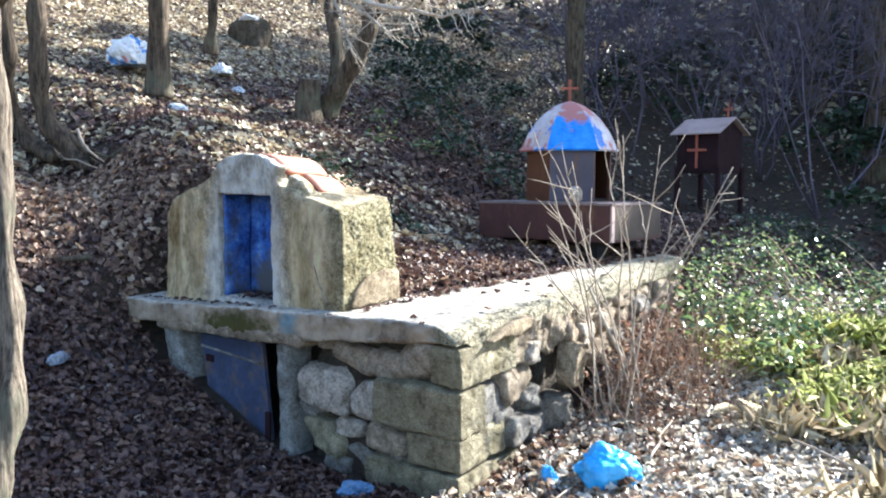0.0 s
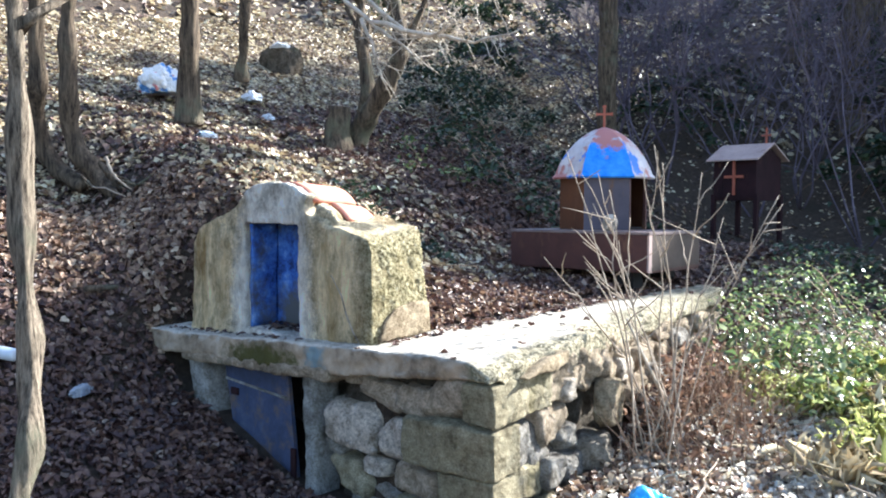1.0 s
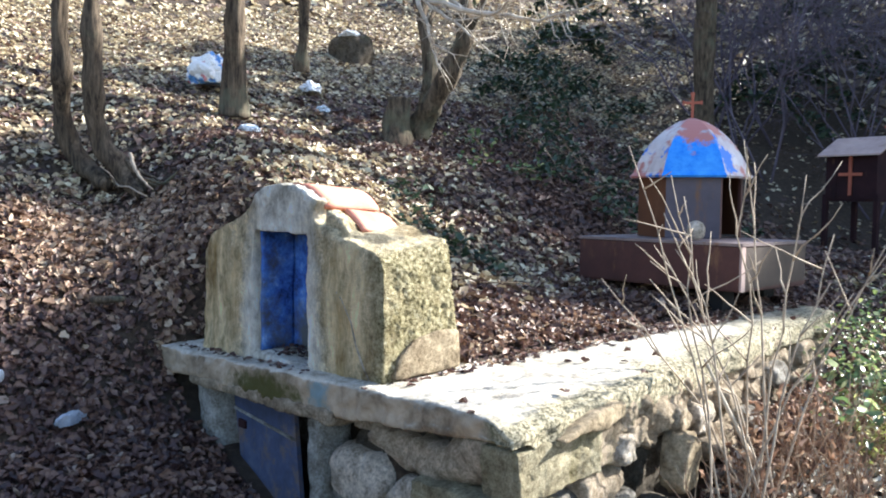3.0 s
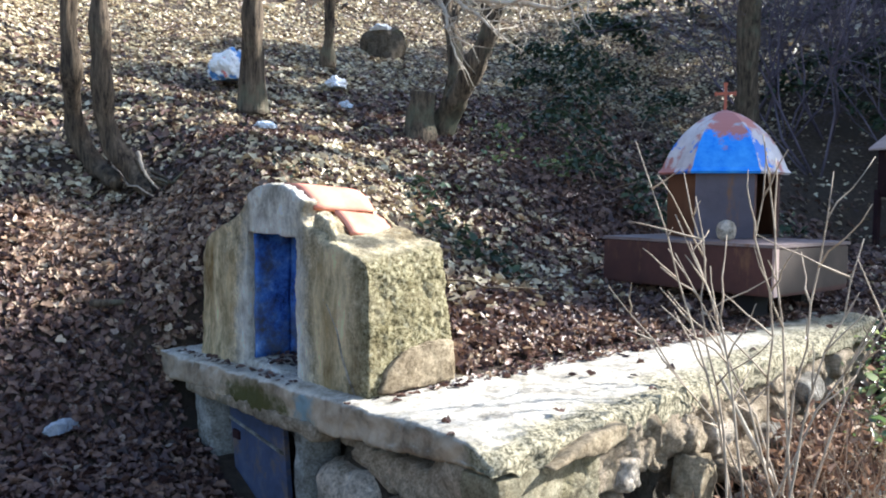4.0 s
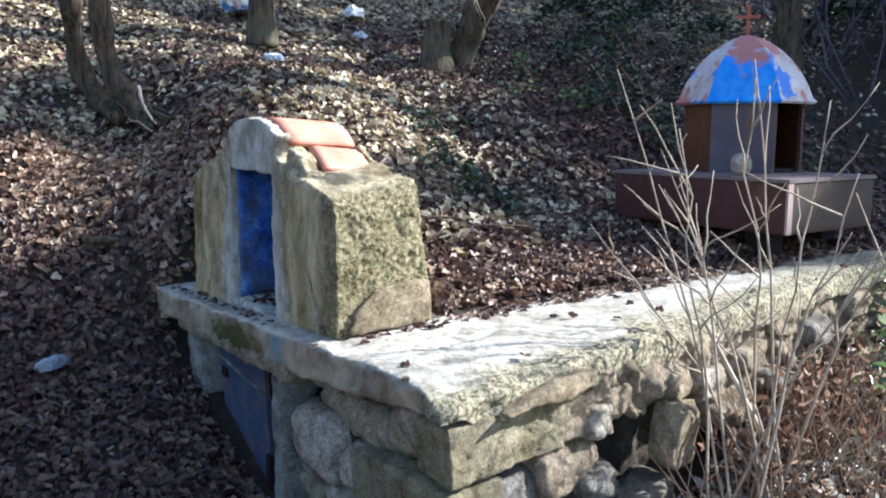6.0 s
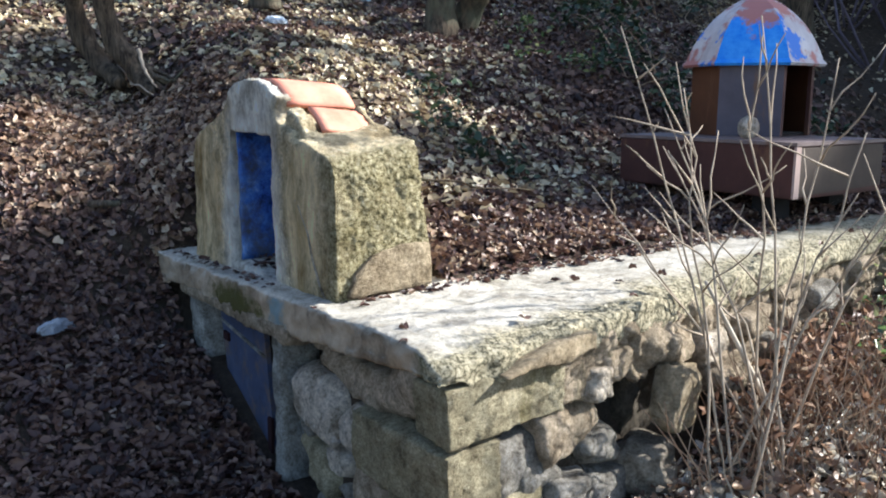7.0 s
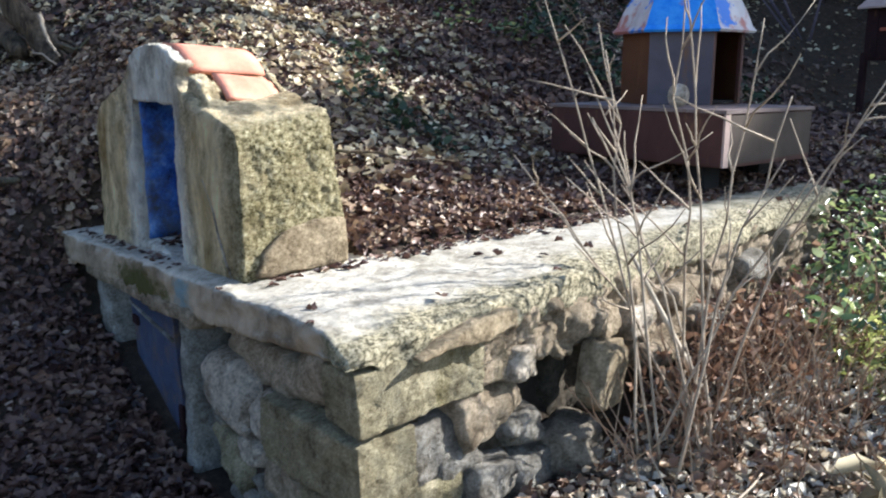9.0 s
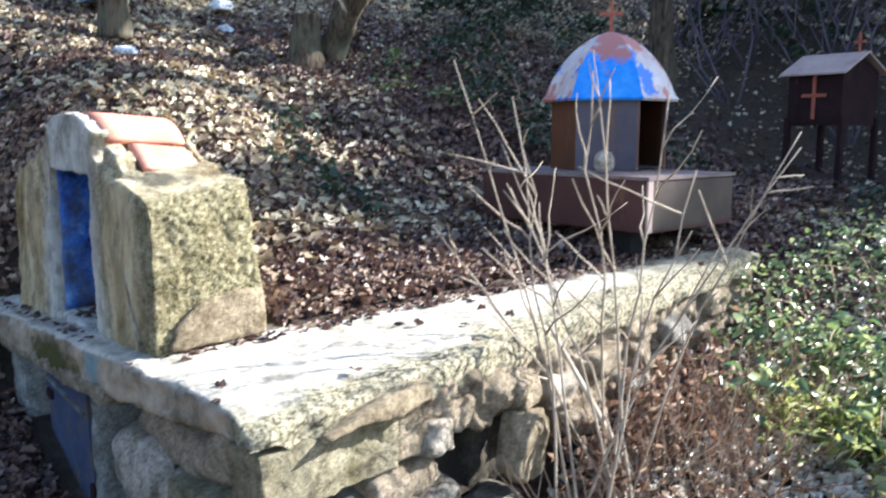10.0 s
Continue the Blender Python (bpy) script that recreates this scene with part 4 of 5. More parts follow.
def on_slab(x, y):
    return -2.34 < x < 0.10 - 0.129 * y and 0.04 < y < 2.90


def strewn(count, x0, x1, y0, y1, s0, s1, keep, lift=0.012, tilt=0.45):
    places, sizes, normals = [], [], []
    while len(places) < count:
        x, y = rng.uniform(x0, x1), rng.uniform(y0, y1)
        if rng.random() > keep(x, y):
            continue
        z = land(x, y)
        if on_slab(x, y):
            zs = slab_z(x, y)
            if -2.14 < x < -0.68 and 0.12 < y < 0.56:
                continue
            if z < zs + 0.01:
                if rng.random() > (0.40 if z > zs - 0.06 else 0.006):
                    continue
                z = zs + 0.004
                places.append((x, y, z))
                normals.append((0.12 * rng.normal(), 0.12 * rng.normal(), 1.0))
                sizes.append(rng.uniform(s0, 0.5 * (s0 + s1)))
                continue
        e = 0.08
        nx, ny = (land(x - e, y) - land(x + e, y)) / (2 * e), (land(x, y - e) - land(x, y + e)) / (2 * e)
        nx, ny = max(-1, min(1, nx)), max(-1, min(1, ny))
        places.append((x, y, z + lift * (0.3 + 1.5 * rng.random())))
        normals.append((nx + tilt * rng.normal(), ny + tilt * rng.normal(), 1.0))
        sizes.append(rng.uniform(s0, s1))
    return places, sizes, normals


def ragged(x, y):
    return 0.55 * noise.noise(Vector((x * 1.3, y * 1.3, 17)))


def near_keep(x, y):
    """Sunlit leaves beside the wall, thinning out unevenly towards the path."""
    k = smooth01(-1.5, -0.3, y + ragged(x, y)) * smooth01(2.5, 1.5, x + ragged(y, x))
    return k * (0.5 if x > 0.15 and y > 2.4 else 1.0)


def slope_keep(x, y):
    """Leaves of the far slope, none of them in front of the wall or on the path."""
    if -3.4 < x < 1.4 and -2.2 < y < 3.4:
        return 0.0
    k = smooth01(-2.2, -0.6, y + ragged(x, y)) if x < -3 else smooth01(2.0, 3.6, y + ragged(x, y))
    if x > 0 and y > 3:
        k *= 0.25
    # fewer pale leaves on the shaded parts, so the slope looks darker there
    if x > -3.4 and y > 4.6:
        k *= 0.15
    if x > -4.6 and y > 3.0:
        k *= 0.4
    return k


def bank_bare(x, y):
    """Bare earth below the tree roots."""
    d = math.hypot((x + 3.3) / 0.55, (y - 0.15) / 0.5) + 0.5 * noise.noise(Vector((x * 4, y * 4, 3)))
    return 0.3 if d < 0.85 else 1.0


p, s, nn = strewn(54000, -3.6, 0.12, -2.4, 3.8, 0.025, 0.064, lambda x, y: bank_bare(x, y) * smooth01(-2.4, -1.5, y + ragged(x, y)))
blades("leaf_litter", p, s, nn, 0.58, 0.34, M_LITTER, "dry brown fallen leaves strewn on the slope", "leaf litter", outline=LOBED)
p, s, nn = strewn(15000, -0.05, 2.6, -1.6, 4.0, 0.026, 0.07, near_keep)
blades("leaf_litter", p, s, nn, 0.55, 0.32, M_PALE, "pale sunlit fallen leaves beside the wall", "leaf litter", outline=LOBED)
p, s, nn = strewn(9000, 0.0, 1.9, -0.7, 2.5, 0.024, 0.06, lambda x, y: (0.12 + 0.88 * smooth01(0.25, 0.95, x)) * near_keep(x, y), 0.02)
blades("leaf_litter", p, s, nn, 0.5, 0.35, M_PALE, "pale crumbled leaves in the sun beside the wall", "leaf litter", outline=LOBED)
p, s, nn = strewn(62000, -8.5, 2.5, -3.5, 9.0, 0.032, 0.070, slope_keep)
blades("leaf_litter", p, s, nn, 0.62, 0.22, M_SUNLIT, "dry pale sunlit fallen leaves farther up the slope", "leaf litter", outline=LOBED)
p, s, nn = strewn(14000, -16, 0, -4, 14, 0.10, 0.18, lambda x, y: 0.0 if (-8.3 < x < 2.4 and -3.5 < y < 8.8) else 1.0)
blades("leaf_litter", p, s, nn, 0.62, 0.22, M_SUNLIT, "dry pale sunlit fallen leaves on the upper hill", "leaf litter", outline=LOBED)

p, s, nn = strewn(1600, 0.0, 1.3, -0.9, 1.35, 0.024, 0.058, lambda x, y: smooth01(1.1, 0.3, x), 0.032)
blades("leaf_litter", p, s, nn, 0.6, 0.3, M_TAN, "brown crumpled leaves at the wall foot", "leaf litter", outline=LOBED)
# tan leaves brighten the bank here in place of sunlight
p, s, nn = strewn(1500, -3.1, -2.2, 0.0, 0.62, 0.028, 0.062, lambda x, y: 1.0, 0.02)
blades("leaf_litter", p, s, nn, 0.6, 0.3, M_TAN, "tan leaves on the bank beside the shrine", "leaf litter", outline=LOBED)


def lit_band(x, y):
    """Pale leaves laid as the sunlit band on the rise behind the shrine."""
    return bank_bare(x, y) * smooth01(-0.9, -1.7, x) * (0.35 + 0.65 * math.exp(-((y - 0.75 + 0.45 * (x + 1.2)) / 0.42) ** 2))


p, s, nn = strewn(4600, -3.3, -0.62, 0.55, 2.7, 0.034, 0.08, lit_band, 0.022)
blades("leaf_litter", p, s, nn, 0.6, 0.27, M_SUNLIT, "pale curled leaves on the rise behind the shrine", "leaf litter", outline=LOBED)


def slab_verge(x, y):
    """Leaves drifted against the bare slab, tan so that this verge looks sunlit."""
    return math.exp(-((x - litter_edge(y) + 0.12) / 0.26) ** 2)


p, s, nn = strewn(1100, -1.5, -0.35, 0.58, 2.7, 0.018, 0.044, slab_verge, 0.02)
blades("leaf_litter", p, s, nn, 0.6, 0.3, M_TAN, "tan curled leaves drifted along the slab", "leaf litter", outline=LOBED)
# the patch of sunlight below the bank, put in as an ellipse of tan leaves
p, s, nn = strewn(1500, -3.7, -2.4, -0.75, 0.35, 0.032, 0.07, lambda x, y: math.exp(-((x + 3.05) / 0.36) ** 2 - ((y + 0.22) / 0.30) ** 2), 0.02)
blades("leaf_litter", p, s, nn, 0.6, 0.3, M_TAN, "tan leaves as the sunlit patch below the bank", "leaf litter", outline=LOBED)

# dark leaf set here, so that the shaded ground looks darker
p, s, nn = strewn(8000, -4.6, -0.75, 2.0, 5.4, 0.036, 0.08, lambda x, y: 1.0, 0.02)
blades("leaf_litter", p, s, nn, 0.6, 0.27, M_LITTER, "dull brown fallen leaves round the metal shrine", "leaf litter", outline=LOBED)
def outskirts(x, y):
    """Thin litter that runs out beyond the clearing."""
    if (-3.6 < x < 0.12 and -2.4 < y < 3.8) or (-0.05 < x < 2.6 and -1.6 < y < 4.0):
        return 0.0
    d = max(0.0, math.hypot(x + 0.3, y - 0.5) - 3.0 - 1.2 * noise.noise(Vector((x * 0.7, y * 0.7, 9))))
    return math.exp(-d / 1.6)


p, s, nn = strewn(12000, -7.0, 7.0, -6.5, 6.5, 0.04, 0.085, outskirts)
blades("leaf_litter", p, s, nn, 0.6, 0.27, M_LITTER, "brown fallen leaves thinning out over the path", "leaf litter", outline=LOBED)
# a few leaves blown into the niche and along the ledge
q = [(rng.uniform(-1.57, -1.23), rng.uniform(0.17, 0.33), 0.870 + 0.012 * rng.random()) for _ in range(70)]
q += [(x, rng.uniform(0.06, 0.12), slab_z(x, 0.08) + 0.006) for x in rng.uniform(-2.2, -1.1, 40)]
blades("leaf_litter", q, rng.uniform(0.02, 0.05, len(q)), rng.normal(size=(len(q), 3)) * 0.25 + np.array((0, 0, 1.0)), 0.6, 0.15, M_LITTER, "brown leaves blown into the shrine niche", "leaf litter")


# ---- trees ----
def limb_points(a, b, n, wob, seed):
    a, b = Vector(a), Vector(b)
    out = []
    for i in range(n + 1):
        t = i / n
        q = a.lerp(b, t)
        f = wob * (b - a).length * math.sin(math.pi * t) ** 0.7
        q += f * Vector((noise.noise(Vector((t * 2.3, seed, 0))), noise.noise(Vector((t * 2.3, seed, 7))), 0.5 * noise.noise(Vector((t * 2.3, seed, 13)))))
        out.append(q)
    return out


def twigs(bm, a, b, r, depth, seed, spread=0.55, sides=5, count=4):
    pts = limb_points(a, b, 5, 0.16, seed)
    tube(bm, pts, [r * (1 - 0.72 * i / 5) for i in range(6)], sides)
    if depth == 0:
        return
    rr = random.Random(seed * 977 + depth)
    d = Vector(b) - Vector(a)
    for k in range(count):
        t = rr.uniform(0.3, 0.97)
        q = Vector(a).lerp(Vector(b), t)
        q = pts[min(5, int(round(t * 5)))]
        v = d.normalized() + spread * Vector((rr.gauss(0, 1), rr.gauss(0, 1), rr.gauss(0.15, 0.8)))
        v = v.normalized() * d.length * rr.uniform(0.35, 0.65)
        twigs(bm, q, q + v, r * 0.45, depth - 1, seed * 3.1 + k * 1.7 + 0.3, spread, max(3, sides - 1), count)


def trunk_mesh(pts, radii, seed, sides=22, fine=10):
    """A trunk along pts with furrowed bark."""
    P, Rr = [], []
    for i in range(len(pts) - 1):
        a, b = Vector(pts[i]), Vector(pts[i + 1])
        for k in range(fine):
            P.append(a.lerp(b, k / fine))
            Rr.append(radii[i] + (radii[i + 1] - radii[i]) * k / fine)
    P.append(Vector(pts[-1]))
    Rr.append(radii[-1])
    for _ in range(4):
        P = [P[0]] + [(P[i - 1] + 2 * P[i] + P[i + 1]) / 4 for i in range(1, len(P) - 1)] + [P[-1]]
    bm = bmesh.new()
    tube(bm, P, Rr, sides)
    bm.normal_update()
    for v in bm.verts:
        ridge = noise.noise(Vector((v.co.x * 26, v.co.y * 26, v.co.z * 2.5 + seed)))
        v.co += v.normal * (0.016 * ridge + 0.022 * noise.noise(v.co * 5 + Vector((seed, 0, 0))))
    return bm


def tree(label, pts, radii, seed, bark, branches=(), group="trees on the slope"):
    if pts[0][0] < -2.6 and pts[0][1] < 4:      # rooted on the raised bank
        up = Vector((0, 0, 0.18))
        pts = [Vector(q) + up for q in pts]
        branches = [(Vector(a) + up, Vector(b) + up, r, d) for a, b, r, d in branches]
    t = thing("tree", pts[0], label, "tree", group)
    inv = Matrix.Translation(-Vector(pts[0]))
    bm = trunk_mesh(pts, radii, seed)
    bm.transform(inv)
    part("trunk", bm, bark, t, "", True)
    for k, (a, b, r, depth) in enumerate(branches):
        bm = bmesh.new()
        twigs(bm, a, b, r, depth, seed + k * 5.3)
        bm.transform(inv)
        part("branch", bm, bark, t, "", True)
    return t


# the near trunk beside the path
tree("slim grey tree trunk with furrowed bark beside the path", [(-1.12, -1.30, 0.0), (-1.02, -1.2, 0.45), (-1.06, -1.13, 0.77), (-1.10, -1.12, 1.0), (-1.14, -1.13, 1.5), (-1.12, -1.14, 1.89), (-1.06, -1.17, 2.25), (-1.0, -1.25, 3.0), (-0.95, -1.3, 4.4)],
     [0.062, 0.048, 0.043, 0.039, 0.035, 0.034, 0.032, 0.03, 0.022], 1, M_BARKPALE, [((-1.09, -1.15, 2.06), (-1.0, -0.85, 2.36), 0.025, 2), ((-1.0, -1.25, 3.0), (-1.8, -0.7, 3.9), 0.025, 2)])
# the double trunk on the bank with its bent roots
tree("twin trunk of a tree rooted in an eroded bank", [(-3.45, 0.16, 1.42), (-3.67, 0.1, 1.54), (-3.74, 0.03, 1.69), (-3.73, 0.0, 1.86), (-3.63, -0.03, 2.08), (-3.59, -0.05, 2.43), (-3.56, -0.06, 2.66), (-3.46, -0.06, 5.0)], [0.035, 0.055, 0.062, 0.058, 0.054, 0.05, 0.047, 0.03], 2, M_BARK,
     [((-3.56, -0.06, 2.66), (-4.4, -0.6, 4.2), 0.03, 2), ((-3.74, 0.03, 1.69), (-3.75, 0.28, 1.45), 0.05, 1)])
tree("twin trunk with a bent root over an eroded bank", [(-3.23, 0.3, 1.36), (-3.39, 0.26, 1.47), (-3.49, 0.18, 1.63), (-3.52, 0.12, 1.81), (-3.45, 0.09, 2.08), (-3.43, 0.08, 2.39), (-3.4, 0.08, 2.66), (-3.1999999999999997, 0.08, 5.0)], [0.04, 0.06, 0.068, 0.055, 0.045, 0.042, 0.04, 0.028], 3, M_BARK,
     [((-3.4, 0.08, 2.66), (-2.7, 0.5, 4.0), 0.025, 2), ((-3.49, 0.18, 1.63), (-3.12, 0.42, 1.36), 0.035, 1)])
tree("straight tree trunk in sunlit leaf litter", [(-4.02, 1.30, 1.95), (-4.00, 1.29, 2.3), (-3.95, 1.27, 2.6), (-3.85, 1.23, 3.2), (-3.75, 1.2, 6.0)], [0.11, 0.082, 0.074, 0.07, 0.05], 5, M_BARK, [((-3.78, 1.2, 4.6), (-3.0, 1.9, 6.0), 0.04, 2)])
tree("slim tree trunk high on the slope", [(-5.12, 2.55, 2.55), (-5.04, 2.53, 2.8), (-4.92, 2.47, 3.48), (-4.8, 2.4, 6.0)], [0.08, 0.056, 0.05, 0.035], 6, M_BARK, [((-4.85, 2.4, 4.9), (-5.5, 3.1, 6.2), 0.03, 2)])
tree("tall straight trunk rising behind the domed shrine", [(-3.0, 6.0, 1.9), (-2.93, 5.87, 2.56), (-2.83, 5.69, 3.75), (-2.7, 5.5, 7.0)], [0.15, 0.10, 0.098, 0.07], 7, M_BARK, [((-2.8, 5.6, 4.4), (-1.6, 5.2, 6.0), 0.05, 2), ((-2.75, 5.5, 5.0), (-4.2, 5.8, 6.4), 0.05, 2)])
tree("dark leaning trunk with a forked crown", [(-3.70, 2.72, 1.86), (-3.58, 2.75, 2.02), (-3.38, 2.75, 2.23), (-3.22, 2.77, 2.44), (-3.13, 2.78, 2.60), (-3.15, 2.8, 2.87), (-3.32, 2.8, 3.27), (-3.5, 2.8, 4.2)], [0.14, 0.10, 0.082, 0.074, 0.07, 0.065, 0.056, 0.035], 8, M_BARK,
     [((-3.5, 2.72, 2.1), (-3.72, 2.85, 3.4), 0.085, 1), ((-3.14, 2.78, 2.6), (-2.75, 2.9, 3.3), 0.04, 2), ((-3.3, 2.8, 3.2), (-2.2, 2.5, 3.5), 0.03, 3)])
# pale boughs of a neighbouring tree hang into the clearing, sunlight in their colour
BOUGHS = ([(-3.17, 1.95, 3.27), (-2.6, 2.0, 2.81), (-2.34, 2.02, 2.65), (-2.15, 2.0, 2.52)], [(-2.66, 2.0, 2.86), (-2.04, 2.08, 2.69), (-1.69, 2.04, 2.59), (-1.37, 2.0, 2.60)],
          [(-2.91, 2.05, 3.18), (-2.31, 2.1, 2.72), (-2.04, 2.05, 2.70), (-1.85, 2.0, 2.77)], [(-2.76, 2.0, 2.90), (-2.6, 1.96, 2.68), (-2.54, 1.95, 2.52)])
t = thing("hanging_branch", BOUGHS[0][0], "pale sunlit bare bough forking over the slope", "branch")
for k, pts in enumerate(BOUGHS):
    bm = bmesh.new()
    fine = []
    for a, b in zip(pts, pts[1:]):
        fine += limb_points(a, b, 4, 0.10, k * 3.1 + a[0])[:-1]
    fine.append(Vector(pts[-1]))
    tube(bm, fine, [0.017 * (1 - 0.8 * i / (len(fine) - 1)) + 0.002 for i in range(len(fine))], 6)
    rr = random.Random(k + 70)
    for q in fine[3:]:
        for _ in range(2):
            v = Vector((rr.gauss(0.25, 0.5), rr.gauss(0, 0.4), rr.gauss(-0.1, 0.5))).normalized() * rr.uniform(0.12, 0.36)
            twigs(bm, q, q + v, 0.005, 1, k * 9.7 + q.x, 0.6, 4, 2)
    bm.transform(Matrix.Translation(-Vector(BOUGHS[0][0])))
    part("bough", bm, M_TWIGPALE, t, "", True)

# pale roots laid bare in the bank
for k, pts in enumerate(((((-3.86, 0.22, 1.88), (-3.72, 0.22, 1.74), (-3.43, 0.22, 1.61), (-2.98, 0.22, 1.54)), ((-3.23, 0.22, 1.79), (-3.15, 0.22, 1.69), (-3.04, 0.22, 1.63), (-2.9, 0.22, 1.58))))):
    bm = bmesh.new()
    fine = []
    for a, b in zip(pts, pts[1:]):
        fine += limb_points(a, b, 4, 0.15, k * 2.3 + a[2])[:-1]
    fine.append(Vector(pts[-1]))
    tube(bm, fine, [0.012 - 0.008 * i / (len(fine) - 1) for i in range(len(fine))], 6)
    part("exposed_root", bm, M_TWIG, None, "thin pale root bared in the eroded bank", True, "root", "", "bared roots")

# stump and boulder on the slope
st = thing("tree_stump", (-3.61, 2.50, land(-3.61, 2.50) + 0.05), "grey cut tree stump among fallen leaves", "stump")
bm = bmesh.new()
tube(bm, [(0, 0, -0.15), (0, 0, 0.05), (0.01, 0, 0.2), (0.015, 0.01, 0.30)], [0.15, 0.12, 0.105, 0.10], 18)
bmesh.ops.subdivide_edges(bm, edges=bm.edges[:], cuts=2, use_grid_fill=True)
for v in bm.verts:
    v.co += 0.02 * Vector((noise.noise(v.co * 9), noise.noise(v.co * 9 + Vector((3, 3, 3))), 0.6 * noise.noise(v.co * 12)))
part("stump_wood", bm, M_BARK, st, "", True)


def rock(at, size, seed, m, label, rz=0, group="", blocky=0.35, rx=0):
    ob = part("rock", stone(size, seed, blocky, 4, 0.16), m, None, label, True, "rock", "", group)
    ob.matrix_world = pose(*at, rx, 0, rz)
    return ob


rock((-6.3, 3.95, land(-6.3, 3.95) + 0.1), (0.46, 0.40, 0.46), 71, M_BOULDER, "dark boulder half sunk in leaf litter", 20)
rock((-0.04, 0.89, 0.37), (0.20, 0.20, 0.21), 72, M_FALLEN, "fallen pale stone beside the wall", 30, "fallen stones")
rock((-0.01, 0.99, 0.60), (0.12, 0.14, 0.21), 73, M_FACING, "pale stone slipped out of the wall", 10, "fallen stones", 0.6, -28)
rock((0.16, 0.98, 0.345), (0.08, 0.08, 0.06), 76, M_GREY, "small pale stone in dry leaves", 0, "fallen stones")

# ---- the bare shrub beside the slab ----
sh = thing("bare_shrub", (0.22, 1.1, land(0.22, 1.1)), "dry leafless shrub with pale stems beside the slab", "shrub")
inv = Matrix.Translation(-sh.location)
STEMS = ((-0.30, 0.88, 1.25), (-0.10, 0.98, 1.50), (-0.10, 1.02, 1.64), (0.02, 0.92, 1.56), (0.15, 1.08, 1.76), (0.20, 1.02, 1.70), (0.32, 1.20, 1.64), (0.44, 1.16, 1.44),
         (0.62, 1.36, 1.50), (0.56, 1.48, 1.54), (-0.20, 1.12, 1.36), (-0.16, 0.84, 1.74))
for k, tip in enumerate(STEMS):
    bm = bmesh.new()
    foot = Vector((0.2 + 0.08 * math.sin(k * 2.1), 1.12 + 0.12 * math.cos(k * 1.3), land(0.2, 1.12) - 0.03))
    mid = foot.lerp(Vector(tip), 0.42) + Vector((0.07 * (0.15 - tip[0]), 0, 0.07))
    pts = limb_points(foot, mid, 4, 0.05, k) + limb_points(mid, tip, 5, 0.10, k + 20)[1:]
    tube(bm, pts, [0.0052 * (1 - 0.62 * i / 9) for i in range(10)], 6)
    rr = random.Random(k)
    for j in range(5):
        q = pts[4 + j]
        v = (pts[-1] - pts[4]).normalized() * 0.6 + 0.45 * Vector((rr.gauss(0, 1), rr.gauss(0, 1), rr.gauss(0.2, 0.6)))
        tw = limb_points(q, q + v * rr.uniform(0.10, 0.30), 4, 0.1, k * 7 + j)
        tube(bm, tw, [0.0036 * (1 - 0.6 * i / 4) for i in range(5)], 4)
    bm.transform(inv)
    part("stem", bm, M_TWIG, sh, "", True)

bm = bmesh.new()
stalk = limb_points((0.06, 1.02, 0.98), (0.19, 1.41, 0.30), 9, 0.05, 61)
tube(bm, stalk, [0.006 + 0.0007 * i for i in range(10)], 8)
bm.transform(inv)
part("stem", bm, M_TWIGPALE, sh, "thick pale stem leaning on the wall", True)

# dry stalks at its foot
dry = thing("dry_stalks", (0.25, 1.5, land(0.25, 1.5)), "clump of dry brown weed stalks at the wall foot", "dry weeds")
inv = Matrix.Translation(-dry.location)
rr = random.Random(5)
for k in range(280):
    bm = bmesh.new()
    x, y = 0.08 + abs(rr.gauss(0, 0.22)), rr.gauss(1.62, 0.36)
    x = max(x, 0.02 - 0.11 * (y - 1))
    f = Vector((x, y, land(x, y) - 0.02))
    tip = f + Vector((rr.gauss(0, 0.13), rr.gauss(-0.05, 0.13), rr.uniform(0.12, 0.42)))
    tube(bm, limb_points(f, tip, 3, 0.15, k), [0.003, 0.0026, 0.002, 0.001], 3)
    bm.transform(inv)
    part("stalk", bm, M_STALK, dry)
q = []
while len(q) < 950:
    x, y, u = 0.02 + abs(rng.normal() * 0.21), rng.normal() * 0.30 + 1.52, rng.random()
    if y < 1.08 or x < 0.0 - 0.11 * (y - 1):
        continue
    q.append((x - 0.25, y - 1.5, land(x, y) - dry.location.z + 0.02 + 0.26 * u * u * math.exp(-((x - 0.1) / 0.3) ** 2)))
blades("withered_leaves", q, rng.uniform(0.025, 0.06, len(q)), rng.normal(size=(len(q), 3)), 0.26, 0.35, M_WITHERED, "withered brown leaves among the stalks", "", dry)

